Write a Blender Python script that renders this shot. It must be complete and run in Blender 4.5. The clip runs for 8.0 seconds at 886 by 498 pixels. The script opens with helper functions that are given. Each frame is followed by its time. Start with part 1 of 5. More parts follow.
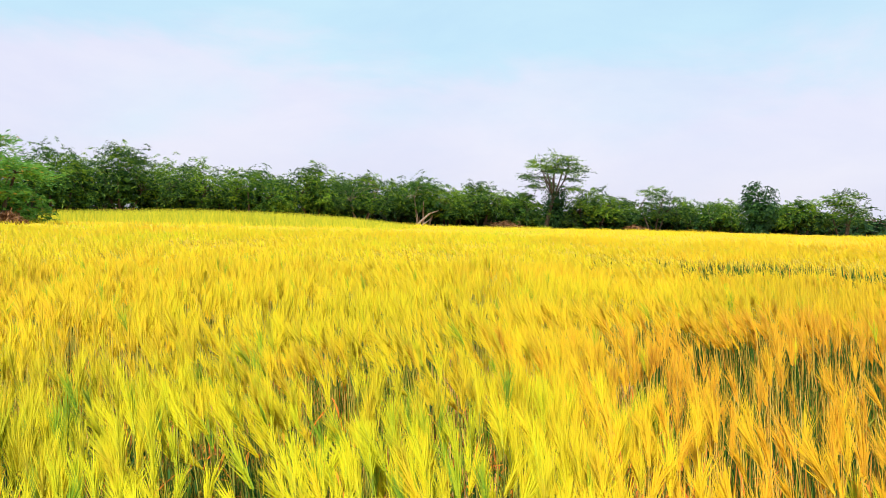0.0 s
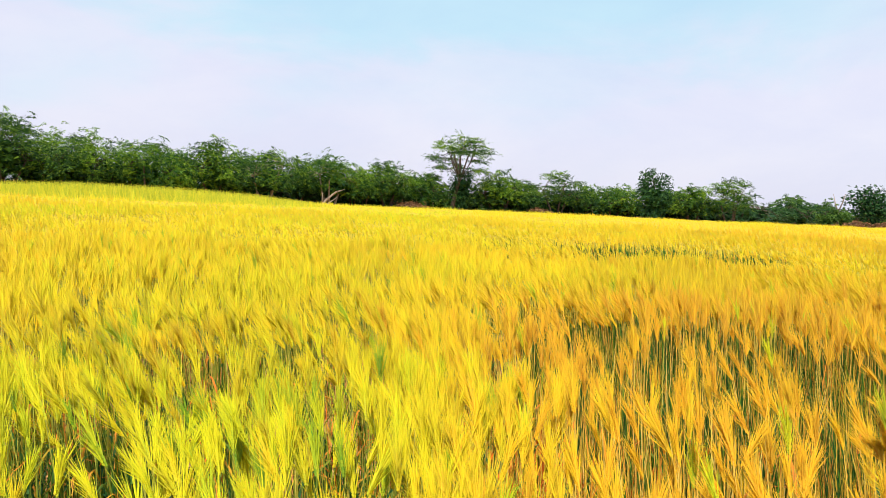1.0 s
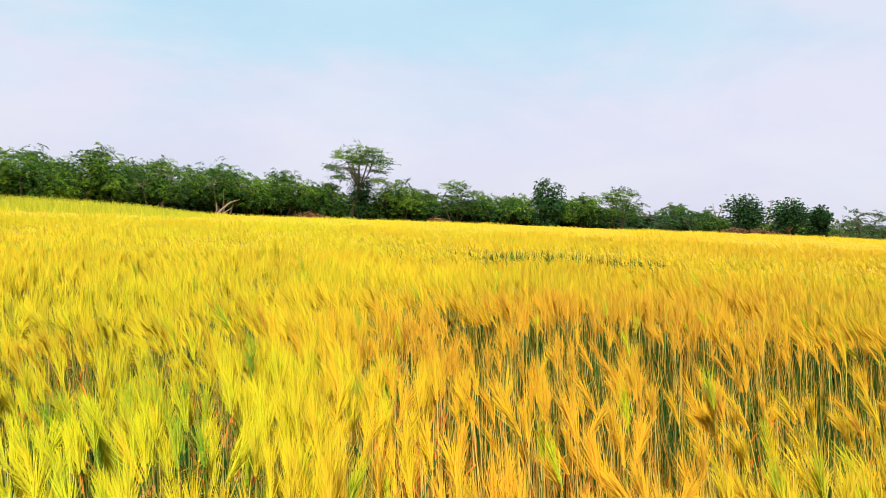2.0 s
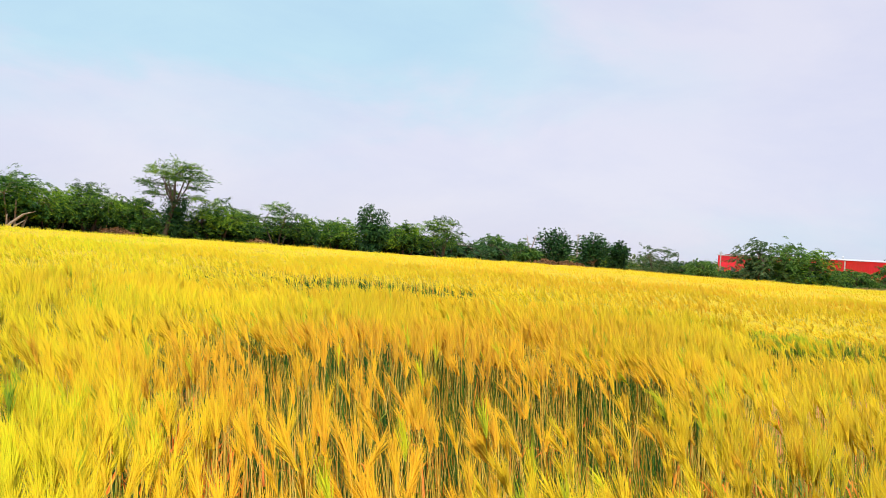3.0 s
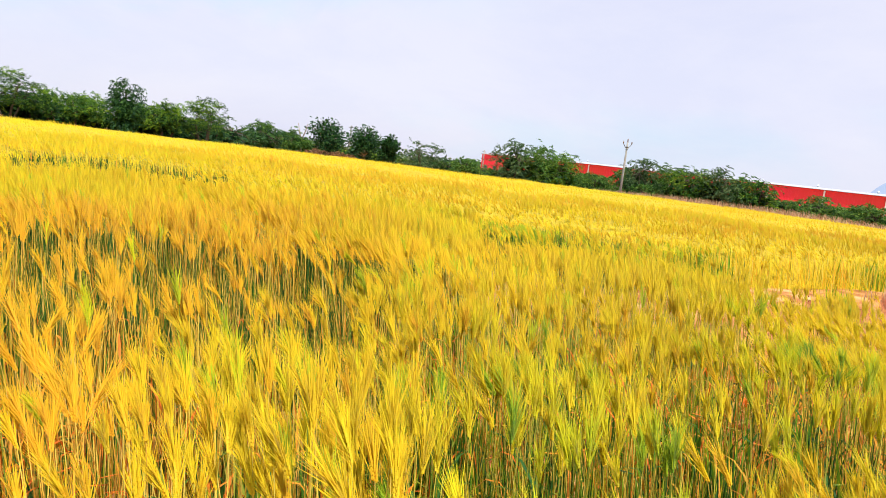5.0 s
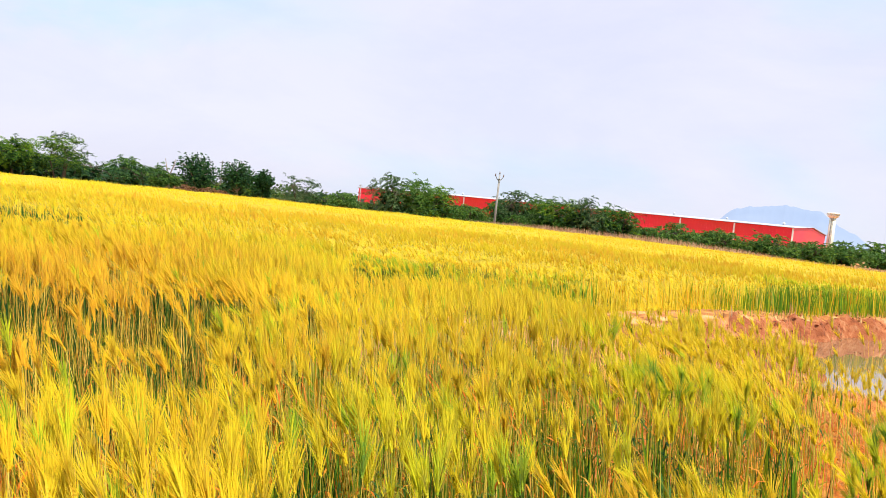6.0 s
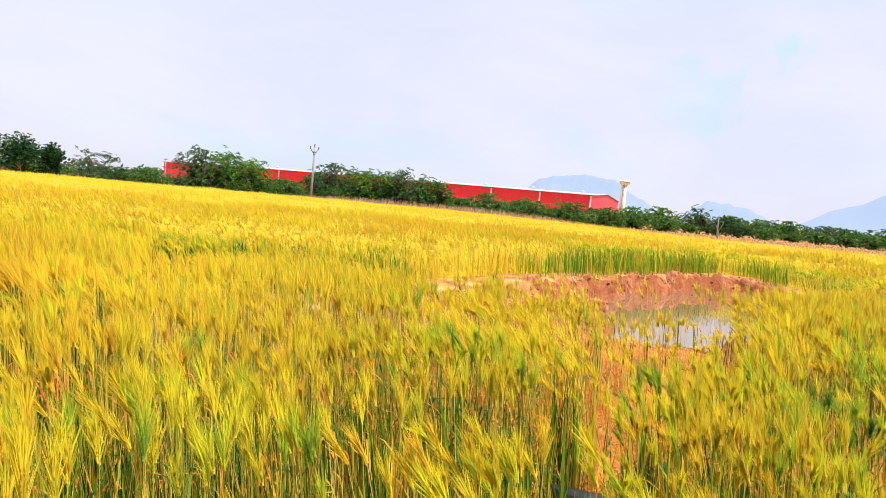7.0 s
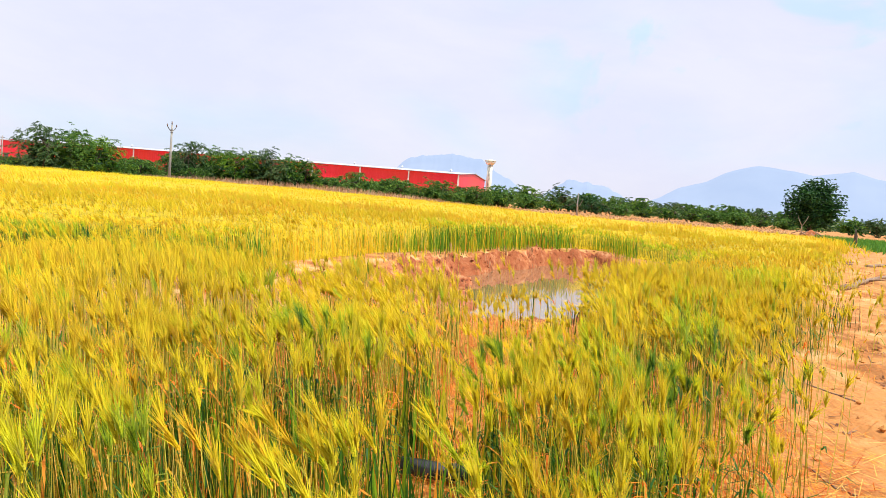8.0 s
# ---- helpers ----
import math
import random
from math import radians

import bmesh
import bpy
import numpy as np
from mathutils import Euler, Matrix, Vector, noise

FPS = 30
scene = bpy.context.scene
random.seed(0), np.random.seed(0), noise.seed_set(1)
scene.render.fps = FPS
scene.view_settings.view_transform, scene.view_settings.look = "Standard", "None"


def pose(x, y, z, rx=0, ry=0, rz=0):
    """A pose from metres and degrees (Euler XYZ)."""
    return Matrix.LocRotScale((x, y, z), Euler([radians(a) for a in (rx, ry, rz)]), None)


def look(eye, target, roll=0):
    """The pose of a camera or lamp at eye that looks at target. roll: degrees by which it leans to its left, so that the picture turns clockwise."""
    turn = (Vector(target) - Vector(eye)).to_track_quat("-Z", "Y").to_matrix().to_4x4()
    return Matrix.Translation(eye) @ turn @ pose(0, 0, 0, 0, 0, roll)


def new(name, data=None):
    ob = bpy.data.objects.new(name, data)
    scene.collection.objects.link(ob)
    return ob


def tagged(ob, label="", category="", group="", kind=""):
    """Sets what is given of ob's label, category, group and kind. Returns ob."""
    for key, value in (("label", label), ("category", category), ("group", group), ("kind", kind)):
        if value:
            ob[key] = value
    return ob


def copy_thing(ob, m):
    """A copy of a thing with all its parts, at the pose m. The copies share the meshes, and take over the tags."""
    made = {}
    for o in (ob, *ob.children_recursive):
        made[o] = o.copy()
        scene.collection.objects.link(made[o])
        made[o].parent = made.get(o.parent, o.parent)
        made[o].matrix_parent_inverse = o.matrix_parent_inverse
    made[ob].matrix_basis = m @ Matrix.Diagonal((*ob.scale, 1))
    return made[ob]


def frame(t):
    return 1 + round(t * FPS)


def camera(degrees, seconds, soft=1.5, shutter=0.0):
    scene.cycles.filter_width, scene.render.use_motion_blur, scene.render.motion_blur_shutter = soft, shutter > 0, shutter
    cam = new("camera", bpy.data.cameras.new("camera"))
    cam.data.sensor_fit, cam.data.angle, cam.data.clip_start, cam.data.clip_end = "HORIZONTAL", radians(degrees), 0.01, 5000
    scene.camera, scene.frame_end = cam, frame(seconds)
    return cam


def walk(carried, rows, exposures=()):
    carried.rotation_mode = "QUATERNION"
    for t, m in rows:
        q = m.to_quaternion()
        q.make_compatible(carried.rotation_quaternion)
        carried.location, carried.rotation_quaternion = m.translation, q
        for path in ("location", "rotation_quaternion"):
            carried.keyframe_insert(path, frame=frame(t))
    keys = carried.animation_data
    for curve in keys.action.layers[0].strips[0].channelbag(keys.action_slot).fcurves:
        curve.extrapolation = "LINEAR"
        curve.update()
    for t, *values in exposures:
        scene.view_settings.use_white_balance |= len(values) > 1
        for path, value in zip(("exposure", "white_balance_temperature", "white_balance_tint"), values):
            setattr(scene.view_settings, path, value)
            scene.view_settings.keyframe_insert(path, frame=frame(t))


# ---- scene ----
cam = camera(62.0, 8.0, soft=0.4)
PATH = [
    (0, (0.000, 0.000, 1.581), (0.0002, 1.9981, 1.4919), 1.51),
    (0.5, (0.072, -0.032, 1.578), (0.2061, 1.9591, 1.4439), 1.85),
    (1, (0.125, -0.038, 1.575), (0.3765, 1.9415, 1.4414), 2.68),
    (1.2, (0.151, -0.056, 1.572), (0.4498, 1.9173, 1.4390), 3.13),
    (2.3, (0.263, -0.247, 1.545), (0.9178, 1.6423, 1.5249), 4.96),
    (2.5, (0.286, -0.271, 1.600), (1.0344, 1.5798, 1.7155), 7.12),
    (3, (0.333, -0.307, 1.600), (1.2807, 1.4536, 1.5999), 4.44),
    (3.5, (0.393, -0.398, 1.595), (1.5413, 1.2360, 1.4951), 3.81),
    (4, (0.433, -0.490, 1.589), (1.7180, 1.0364, 1.4599), 4.71),
    (4.2, (0.441, -0.519, 1.577), (1.7451, 0.9863, 1.4002), 5.06),
    (5.3, (0.503, -0.662, 1.575), (2.0047, 0.6406, 1.3577), 7.69),
    (5.5, (0.515, -0.665, 1.611), (2.0583, 0.5993, 1.4706), 6.66),
    (6, (0.527, -0.737, 1.594), (2.1741, 0.3922, 1.4932), 6.33),
    (6.5, (0.544, -0.780, 1.626), (2.3061, 0.1601, 1.5136), 5.41),
    (7, (0.546, -0.849, 1.598), (2.4179, -0.1564, 1.4727), 5.21),
    (7.5, (0.540, -0.907, 1.599), (2.4741, -0.4081, 1.4985), 6.72),
    (8, (0.555, -0.975, 1.604), (2.5177, -0.6231, 1.4542), 4.78),
]
walk(cam, [(t, look(eye, target, roll)) for t, eye, target, roll in PATH], [(0, 0.0), (1.2, -0.03), (2.5, -0.1), (4.2, -0.06), (5.5, 0.06), (8.0, 0.06)])

# ---- world and sun ----
SUN_AZ, SUN_EL = 203.0, 60.0          # degrees: clockwise from +y, above the horizon
world = bpy.data.worlds.new("hazy_sky")
scene.world = world
world.use_nodes = True
wt = world.node_tree
wt.nodes.clear()


def node(tree, kind, **values):
    n = tree.nodes.new(kind)
    for key, value in values.items():
        if key in n.inputs:
            n.inputs[key].default_value = value
    return n


def ramp_node(tree, stops):
    r = tree.nodes.new("ShaderNodeValToRGB")
    while len(r.color_ramp.elements) < len(stops):
        r.color_ramp.elements.new(0.5)
    for e, (p, c) in zip(r.color_ramp.elements, stops):
        e.position, e.color = p, (*c, 1)
    return r


sky = wt.nodes.new("ShaderNodeTexSky")
sky.sky_type, sky.sun_disc = "NISHITA", False
sky.sun_elevation, sky.sun_rotation = radians(SUN_EL), radians(SUN_AZ)
sky.air_density, sky.dust_density, sky.ozone_density = 1.0, 2.0, 1.5
tc = wt.nodes.new("ShaderNodeTexCoord")


def calc(op, p, q=0.0, clamp=False):
    n = wt.nodes.new("ShaderNodeMath")
    n.operation, n.use_clamp = op, clamp
    for slot, value in zip(n.inputs, (p, q)):
        if isinstance(value, (int, float)):
            slot.default_value = value
        else:
            wt.links.new(value, slot)
    return n.outputs[0]


def step(value, low, high):
    n = wt.nodes.new("ShaderNodeMapRange")
    n.interpolation_type = "SMOOTHSTEP"
    n.inputs["From Min"].default_value, n.inputs["From Max"].default_value = low, high
    wt.links.new(value, n.inputs["Value"])
    return n.outputs["Result"]


def cloud_noise(scale, detail, rough, distortion, flatten, shift):
    flat = wt.nodes.new("ShaderNodeMapping")
    flat.inputs["Scale"].default_value = (1.0, 1.0, flatten)
    flat.inputs["Location"].default_value = shift
    wt.links.new(tc.outputs["Generated"], flat.inputs["Vector"])
    n = node(wt, "ShaderNodeTexNoise", Scale=scale, Detail=detail, Roughness=rough, Distortion=distortion)
    wt.links.new(flat.outputs["Vector"], n.inputs["Vector"])
    return n.outputs["Fac"]


way = wt.nodes.new("ShaderNodeSeparateXYZ")
wt.links.new(tc.outputs["Generated"], way.inputs["Vector"])
ragged = calc("MULTIPLY", calc("SUBTRACT", cloud_noise(2.6, 8.0, 0.55, 0.4, 2.4, (1.3, 0.9, 0.5)), 0.5), 16.0)
bearing = calc("ADD", calc("MULTIPLY", calc("ARCTAN2", way.outputs["X"], way.outputs["Y"]), 57.3), calc("MULTIPLY", ragged, 1.5))
height = calc("ADD", calc("MULTIPLY", calc("ARCSINE", way.outputs["Z"]), 57.3), ragged)
# a clear blue rift over a bank of thin white cloud, closing towards the east
rift = calc("MULTIPLY", step(height, 9.0, 14.0), step(bearing, 56.0, 22.0))
cover = calc("MULTIPLY", step(calc("SUBTRACT", height, calc("MULTIPLY", bearing, -0.16)), 20.5, 26.0), 0.85)
rift = calc("MULTIPLY", rift, calc("SUBTRACT", 1.0, cover))
# broken blue between heaped clouds in the east
gap = cloud_noise(4.6, 9.0, 0.55, 0.5, 1.3, (0.35, 2.2, 0.1))
gap = calc("MULTIPLY", step(gap, 0.45, 0.36), calc("MULTIPLY", step(bearing, 84.0, 96.0), step(height, 4.0, 9.0)))
thin_spots = calc("MULTIPLY", step(cloud_noise(2.2, 7.0, 0.5, 0.3, 2.6, (4.1, 0.2, 0.7)), 0.52, 0.30), 0.45)
clear = calc("MAXIMUM", rift, calc("MAXIMUM", calc("MULTIPLY", gap, 0.65), thin_spots))
veil = wt.nodes.new("ShaderNodeMixRGB")
wt.links.new(clear, veil.inputs["Fac"])
veil.inputs["Color1"].default_value = (0.865, 0.86, 1.0, 1)
veil.inputs["Color2"].default_value = (0.62, 0.87, 1.0, 1)
# fleecy light and shade within the cloud
puff = ramp_node(wt, ((0.36, (0.915, 0.935, 0.985)), (0.62, (1.0, 1.0, 1.0))))
wt.links.new(cloud_noise(3.4, 9.0, 0.62, 0.3, 2.6, (1.3, 0.9, 0.5)), puff.inputs["Fac"])
cloudy = wt.nodes.new("ShaderNodeMixRGB")
cloudy.blend_type = "MULTIPLY"
cloudy.inputs["Fac"].default_value = 1.0
wt.links.new(veil.outputs["Color"], cloudy.inputs["Color1"])
wt.links.new(puff.outputs["Color"], cloudy.inputs["Color2"])
lift = wt.nodes.new("ShaderNodeMixRGB")
lift.blend_type = "MULTIPLY"
lift.inputs["Fac"].default_value = 1.0
lift.inputs["Color2"].default_value = (11.0, 11.0, 11.0, 1)
wt.links.new(cloudy.outputs["Color"], lift.inputs["Color1"])
mixc = wt.nodes.new("ShaderNodeMixRGB")
mixc.inputs["Fac"].default_value = 0.82
wt.links.new(sky.outputs["Color"], mixc.inputs["Color1"])
wt.links.new(lift.outputs["Color"], mixc.inputs["Color2"])
bg = node(wt, "ShaderNodeBackground", Strength=0.1)
wt.links.new(mixc.outputs["Color"], bg.inputs["Color"])
wo = wt.nodes.new("ShaderNodeOutputWorld")
wt.links.new(bg.outputs["Background"], wo.inputs["Surface"])

sun = new("sun", bpy.data.lights.new("sun", "SUN"))
sun.data.energy, sun.data.angle, sun.data.color = 5.0, radians(0.6), (1.0, 0.95, 0.86)
sa, se = radians(SUN_AZ), radians(SUN_EL)
sun.matrix_world = look((60 * math.sin(sa) * math.cos(se), 60 * math.cos(sa) * math.cos(se), 60 * math.sin(se)), (0, 0, 0))


# ---- materials ----
def noisy(name, stops, scale=3.0, detail=6.0, rough=0.9, bump=0.3, bump_scale=40.0, metal=0.0, second=None, spec=0.3):
    """Colour from noise at two scales, with fine relief."""
    m = bpy.data.materials.new(name)
    m.use_nodes = True
    t = m.node_tree
    b = t.nodes["Principled BSDF"]
    c = t.nodes.new("ShaderNodeTexCoord")
    n = node(t, "ShaderNodeTexNoise", Scale=scale, Detail=detail, Roughness=0.6)
    t.links.new(c.outputs["Object"], n.inputs["Vector"])
    r = ramp_node(t, stops)
    t.links.new(n.outputs["Fac"], r.inputs["Fac"])
    out = r.outputs["Color"]
    if second:
        n2 = node(t, "ShaderNodeTexNoise", Scale=second[0], Detail=4.0)
        t.links.new(c.outputs["Object"], n2.inputs["Vector"])
        r2 = ramp_node(t, ((0.35, (0, 0, 0)), (0.65, (1, 1, 1))))
        t.links.new(n2.outputs["Fac"], r2.inputs["Fac"])
        mx = t.nodes.new("ShaderNodeMixRGB")
        t.links.new(r2.outputs["Color"], mx.inputs["Fac"])
        t.links.new(out, mx.inputs["Color1"])
        mx.inputs["Color2"].default_value = (*second[1], 1)
        out = mx.outputs["Color"]
    t.links.new(out, b.inputs["Base Color"])
    b.inputs["Roughness"].default_value, b.inputs["Metallic"].default_value = rough, metal
    b.inputs["Specular IOR Level"].default_value = spec
    if bump:
        f = node(t, "ShaderNodeTexNoise", Scale=bump_scale, Detail=5.0)
        t.links.new(c.outputs["Object"], f.inputs["Vector"])
        bp = node(t, "ShaderNodeBump", Strength=bump, Distance=0.05)
        t.links.new(f.outputs["Fac"], bp.inputs["Height"])
        t.links.new(bp.outputs["Normal"], b.inputs["Normal"])
    return m


def plant(name, stops, attribute="", translucent=0.35, rough=0.6, jitter=0.25, fluff=0.0):
    """Thin plant tissue: colour along a ramp, by ripeness or by the piece, partly let through. fluff: how far hair-fine tissue is lit as one upward pile."""
    m = bpy.data.materials.new(name)
    m.use_nodes = True
    t = m.node_tree
    b = t.nodes["Principled BSDF"]
    g = t.nodes.new("ShaderNodeNewGeometry")
    r = ramp_node(t, stops)
    if attribute:
        a = t.nodes.new("ShaderNodeAttribute")
        a.attribute_name = attribute
        j = node(t, "ShaderNodeMath")
        j.operation = "MULTIPLY_ADD"
        t.links.new(g.outputs["Random Per Island"], j.inputs[0])
        j.inputs[1].default_value = jitter
        t.links.new(a.outputs["Fac"], j.inputs[2])
        j2 = t.nodes.new("ShaderNodeMath")
        j2.operation = "SUBTRACT"
        t.links.new(j.outputs[0], j2.inputs[0])
        j2.inputs[1].default_value = jitter / 2
        t.links.new(j2.outputs[0], r.inputs["Fac"])
    else:
        t.links.new(g.outputs["Random Per Island"], r.inputs["Fac"])
    t.links.new(r.outputs["Color"], b.inputs["Base Color"])
    b.inputs["Roughness"].default_value = rough
    b.inputs["Specular IOR Level"].default_value = 0.25
    tr = t.nodes.new("ShaderNodeBsdfTranslucent")
    t.links.new(r.outputs["Color"], tr.inputs["Color"])
    for shader, side in ((b, 1), (tr, -1)) if fluff else ():
        blend = t.nodes.new("ShaderNodeMix")
        blend.data_type = "VECTOR"
        blend.inputs["Factor"].default_value = fluff
        t.links.new(g.outputs["Normal"], blend.inputs["A"])
        blend.inputs["B"].default_value = (0, -0.1 * side, side)
        unit = t.nodes.new("ShaderNodeVectorMath")
        unit.operation = "NORMALIZE"
        t.links.new(blend.outputs["Result"], unit.inputs[0])
        t.links.new(unit.outputs["Vector"], shader.inputs["Normal"])
    mx = node(t, "ShaderNodeMixShader", Fac=translucent)
    t.links.new(b.outputs["BSDF"], mx.inputs[1])
    t.links.new(tr.outputs["BSDF"], mx.inputs[2])
    t.links.new(mx.outputs["Shader"], t.nodes["Material Output"].inputs["Surface"])
    return m


M_STEM = plant("wheat_stem", ((0.0, (0.04, 0.11, 0.018)), (0.35, (0.17, 0.24, 0.02)), (0.6, (0.55, 0.50, 0.07)), (0.8, (0.82, 0.60, 0.10)), (1.0, (0.88, 0.50, 0.07))), "ripe", 0.12)
M_EAR = plant("wheat_ear", ((0.0, (0.05, 0.15, 0.012)), (0.2, (0.18, 0.35, 0.014)), (0.42, (0.62, 0.62, 0.012)), (0.65, (0.84, 0.62, 0.012)), (0.85, (0.92, 0.56, 0.014)), (1.0, (0.93, 0.45, 0.018))), "ripe", 0.31, jitter=0.16, fluff=0.5)
M_AWN = plant("wheat_awn", ((0.0, (0.09, 0.22, 0.018)), (0.2, (0.30, 0.46, 0.016)), (0.42, (0.80, 0.75, 0.012)), (0.65, (0.90, 0.675, 0.014)), (0.85, (0.94, 0.60, 0.016)), (1.0, (0.95, 0.50, 0.022))), "ripe", 0.36, jitter=0.12, fluff=0.68)
M_LEAF = plant("wheat_leaf", ((0.0, (0.012, 0.07, 0.016)), (0.4, (0.045, 0.15, 0.02)), (0.62, (0.26, 0.28, 0.02)), (0.74, (0.80, 0.36, 0.03)), (1.0, (0.85, 0.20, 0.02))), "ripe", 0.3, jitter=0.85)
M_CANOPY = noisy("crop_mass", ((0.3, (0.28, 0.20, 0.010)), (0.5, (0.58, 0.39, 0.012)), (0.7, (0.80, 0.52, 0.014))), 3.2, 9, 0.9, 1.0, 25, second=(0.08, (0.58, 0.42, 0.012)))
M_PALESTEM = plant("pale_dry_stem", ((0.0, (0.45, 0.30, 0.03)), (0.5, (0.78, 0.50, 0.05)), (0.8, (0.88, 0.66, 0.16)), (1.0, (0.80, 0.28, 0.03))), "", 0.15)
M_STRAW = plant("dry_straw", ((0.0, (0.42, 0.07, 0.01)), (0.35, (0.80, 0.22, 0.02)), (0.7, (0.88, 0.42, 0.05)), (1.0, (0.92, 0.66, 0.20))), "", 0.2)
M_LITTER = plant("brown_litter", ((0.0, (0.09, 0.03, 0.012)), (0.6, (0.24, 0.09, 0.03)), (1.0, (0.45, 0.22, 0.08))), "", 0.1)
# shade between the stems is put into this blade's very dark green
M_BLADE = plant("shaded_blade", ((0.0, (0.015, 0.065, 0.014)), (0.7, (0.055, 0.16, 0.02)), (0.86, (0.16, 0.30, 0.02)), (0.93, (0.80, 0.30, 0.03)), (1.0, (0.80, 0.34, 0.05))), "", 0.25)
M_FRESH = plant("fresh_blade", ((0.0, (0.06, 0.19, 0.018)), (0.4, (0.18, 0.38, 0.02)), (0.7, (0.46, 0.52, 0.02)), (0.9, (0.80, 0.58, 0.03)), (1.0, (0.85, 0.30, 0.03))), "", 0.35)
M_GOLD = plant("gold_blade", ((0.0, (0.30, 0.32, 0.02)), (0.5, (0.80, 0.58, 0.02)), (1.0, (0.85, 0.40, 0.03))), "", 0.3)
M_CREAM = noisy("cream_paint", ((0.3, (0.70, 0.66, 0.52)), (0.7, (0.82, 0.79, 0.64))), 1.2, 5, 0.7, 0.1, 10)
M_WEED = plant("tall_weed", ((0.0, (0.36, 0.44, 0.02)), (0.5, (0.66, 0.62, 0.02)), (1.0, (0.88, 0.72, 0.03))), "", 0.4, fluff=0.6)
M_SHRUB = plant("pale_shrub_leaf", ((0.0, (0.02, 0.07, 0.015)), (0.55, (0.075, 0.19, 0.03)), (1.0, (0.21, 0.36, 0.05))), "", 0.3)
# lighter copy of the leaf green, with sunlight on the crown put into colour
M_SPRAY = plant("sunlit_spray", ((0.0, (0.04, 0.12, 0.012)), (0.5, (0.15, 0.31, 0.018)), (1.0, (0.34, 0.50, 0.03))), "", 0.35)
M_GREEN = plant("green_crop", ((0.0, (0.05, 0.20, 0.03)), (1.0, (0.16, 0.38, 0.04))), "", 0.4)
M_SOIL = noisy("sandy_soil", ((0.36, (0.15, 0.04, 0.012)), (0.43, (0.42, 0.14, 0.032)), (0.52, (0.60, 0.28, 0.085)), (0.63, (0.74, 0.47, 0.22))), 1.9, 12, 0.95, 1.0, 9, second=(0.16, (0.50, 0.22, 0.065)))
M_MUD = noisy("clay_bank", ((0.36, (0.07, 0.016, 0.006)), (0.44, (0.32, 0.085, 0.028)), (0.54, (0.47, 0.165, 0.062)), (0.67, (0.62, 0.34, 0.17))), 4.5, 12, 0.9, 1.0, 12, second=(0.9, (0.30, 0.085, 0.03)))
M_BARK = noisy("bark", ((0.3, (0.045, 0.032, 0.024)), (0.7, (0.13, 0.095, 0.065))), 6, 6, 0.9, 0.8, 30)
M_PALEBARK = noisy("pale_bark", ((0.3, (0.26, 0.19, 0.13)), (0.7, (0.45, 0.35, 0.26))), 6, 6, 0.9, 0.8, 30)
M_ACACIA = plant("acacia_leaf", ((0.0, (0.006, 0.028, 0.008)), (0.55, (0.024, 0.085, 0.012)), (0.85, (0.10, 0.22, 0.02)), (1.0, (0.22, 0.36, 0.02))), "", 0.25)
M_BUSH = plant("bush_leaf", ((0.0, (0.008, 0.038, 0.010)), (0.55, (0.034, 0.118, 0.015)), (0.85, (0.11, 0.24, 0.02)), (1.0, (0.20, 0.35, 0.02))), "", 0.25)
M_DARKLEAF = plant("dark_leaf", ((0.0, (0.008, 0.035, 0.012)), (0.6, (0.02, 0.08, 0.02)), (1.0, (0.07, 0.17, 0.03))), "", 0.2)
M_LIGHTLEAF = plant("light_leaf", ((0.0, (0.04, 0.17, 0.03)), (0.6, (0.18, 0.43, 0.07)), (0.93, (0.22, 0.40, 0.04)), (1.0, (0.60, 0.30, 0.06))), "", 0.3)
# grey-green leaf; on the farthest trees its grey is painted haze
M_GREYLEAF = plant("grey_leaf", ((0.0, (0.015, 0.055, 0.018)), (0.6, (0.06, 0.13, 0.04)), (1.0, (0.20, 0.28, 0.10))), "", 0.25)
M_DRY = plant("dry_grass", ((0.0, (0.34, 0.16, 0.08)), (0.6, (0.56, 0.34, 0.18)), (1.0, (0.70, 0.52, 0.34))), "", 0.25)
M_DRYBUSH = plant("dead_brush", ((0.0, (0.10, 0.045, 0.02)), (0.6, (0.27, 0.13, 0.055)), (1.0, (0.44, 0.25, 0.12))), "", 0.15)
M_RED = noisy("red_sheet", ((0.3, (0.80, 0.02, 0.055)), (0.7, (0.92, 0.035, 0.075))), 0.6, 4, 0.45, 0.05, 3, second=(0.06, (0.80, 0.05, 0.04)))
M_WHITE = noisy("white_paint", ((0.3, (0.72, 0.72, 0.70)), (0.7, (0.84, 0.83, 0.80))), 1.5, 5, 0.6, 0.1, 10)
M_ROOF = noisy("grey_roof_sheet", ((0.3, (0.48, 0.49, 0.52)), (0.7, (0.62, 0.63, 0.66))), 0.8, 5, 0.5, 0.1, 4, metal=0.2)
M_CONC = noisy("concrete", ((0.3, (0.22, 0.21, 0.20)), (0.7, (0.42, 0.40, 0.37))), 4, 6, 0.85, 0.3, 40)
M_STEEL = noisy("grey_steel", ((0.3, (0.10, 0.10, 0.10)), (0.7, (0.20, 0.20, 0.20))), 8, 4, 0.5, 0.1, 60, metal=0.6)
M_PORCELAIN = noisy("porcelain", ((0.3, (0.10, 0.06, 0.05)), (0.7, (0.20, 0.13, 0.10))), 12, 3, 0.25, 0.0)
M_PIPE = noisy("black_pipe", ((0.3, (0.012, 0.013, 0.018)), (0.7, (0.05, 0.05, 0.06))), 9, 6, 0.42, 0.15, 50, spec=0.5)
M_WOOD = noisy("dead_wood", ((0.3, (0.16, 0.09, 0.055)), (0.7, (0.46, 0.32, 0.22))), 7, 6, 0.85, 0.6, 40)
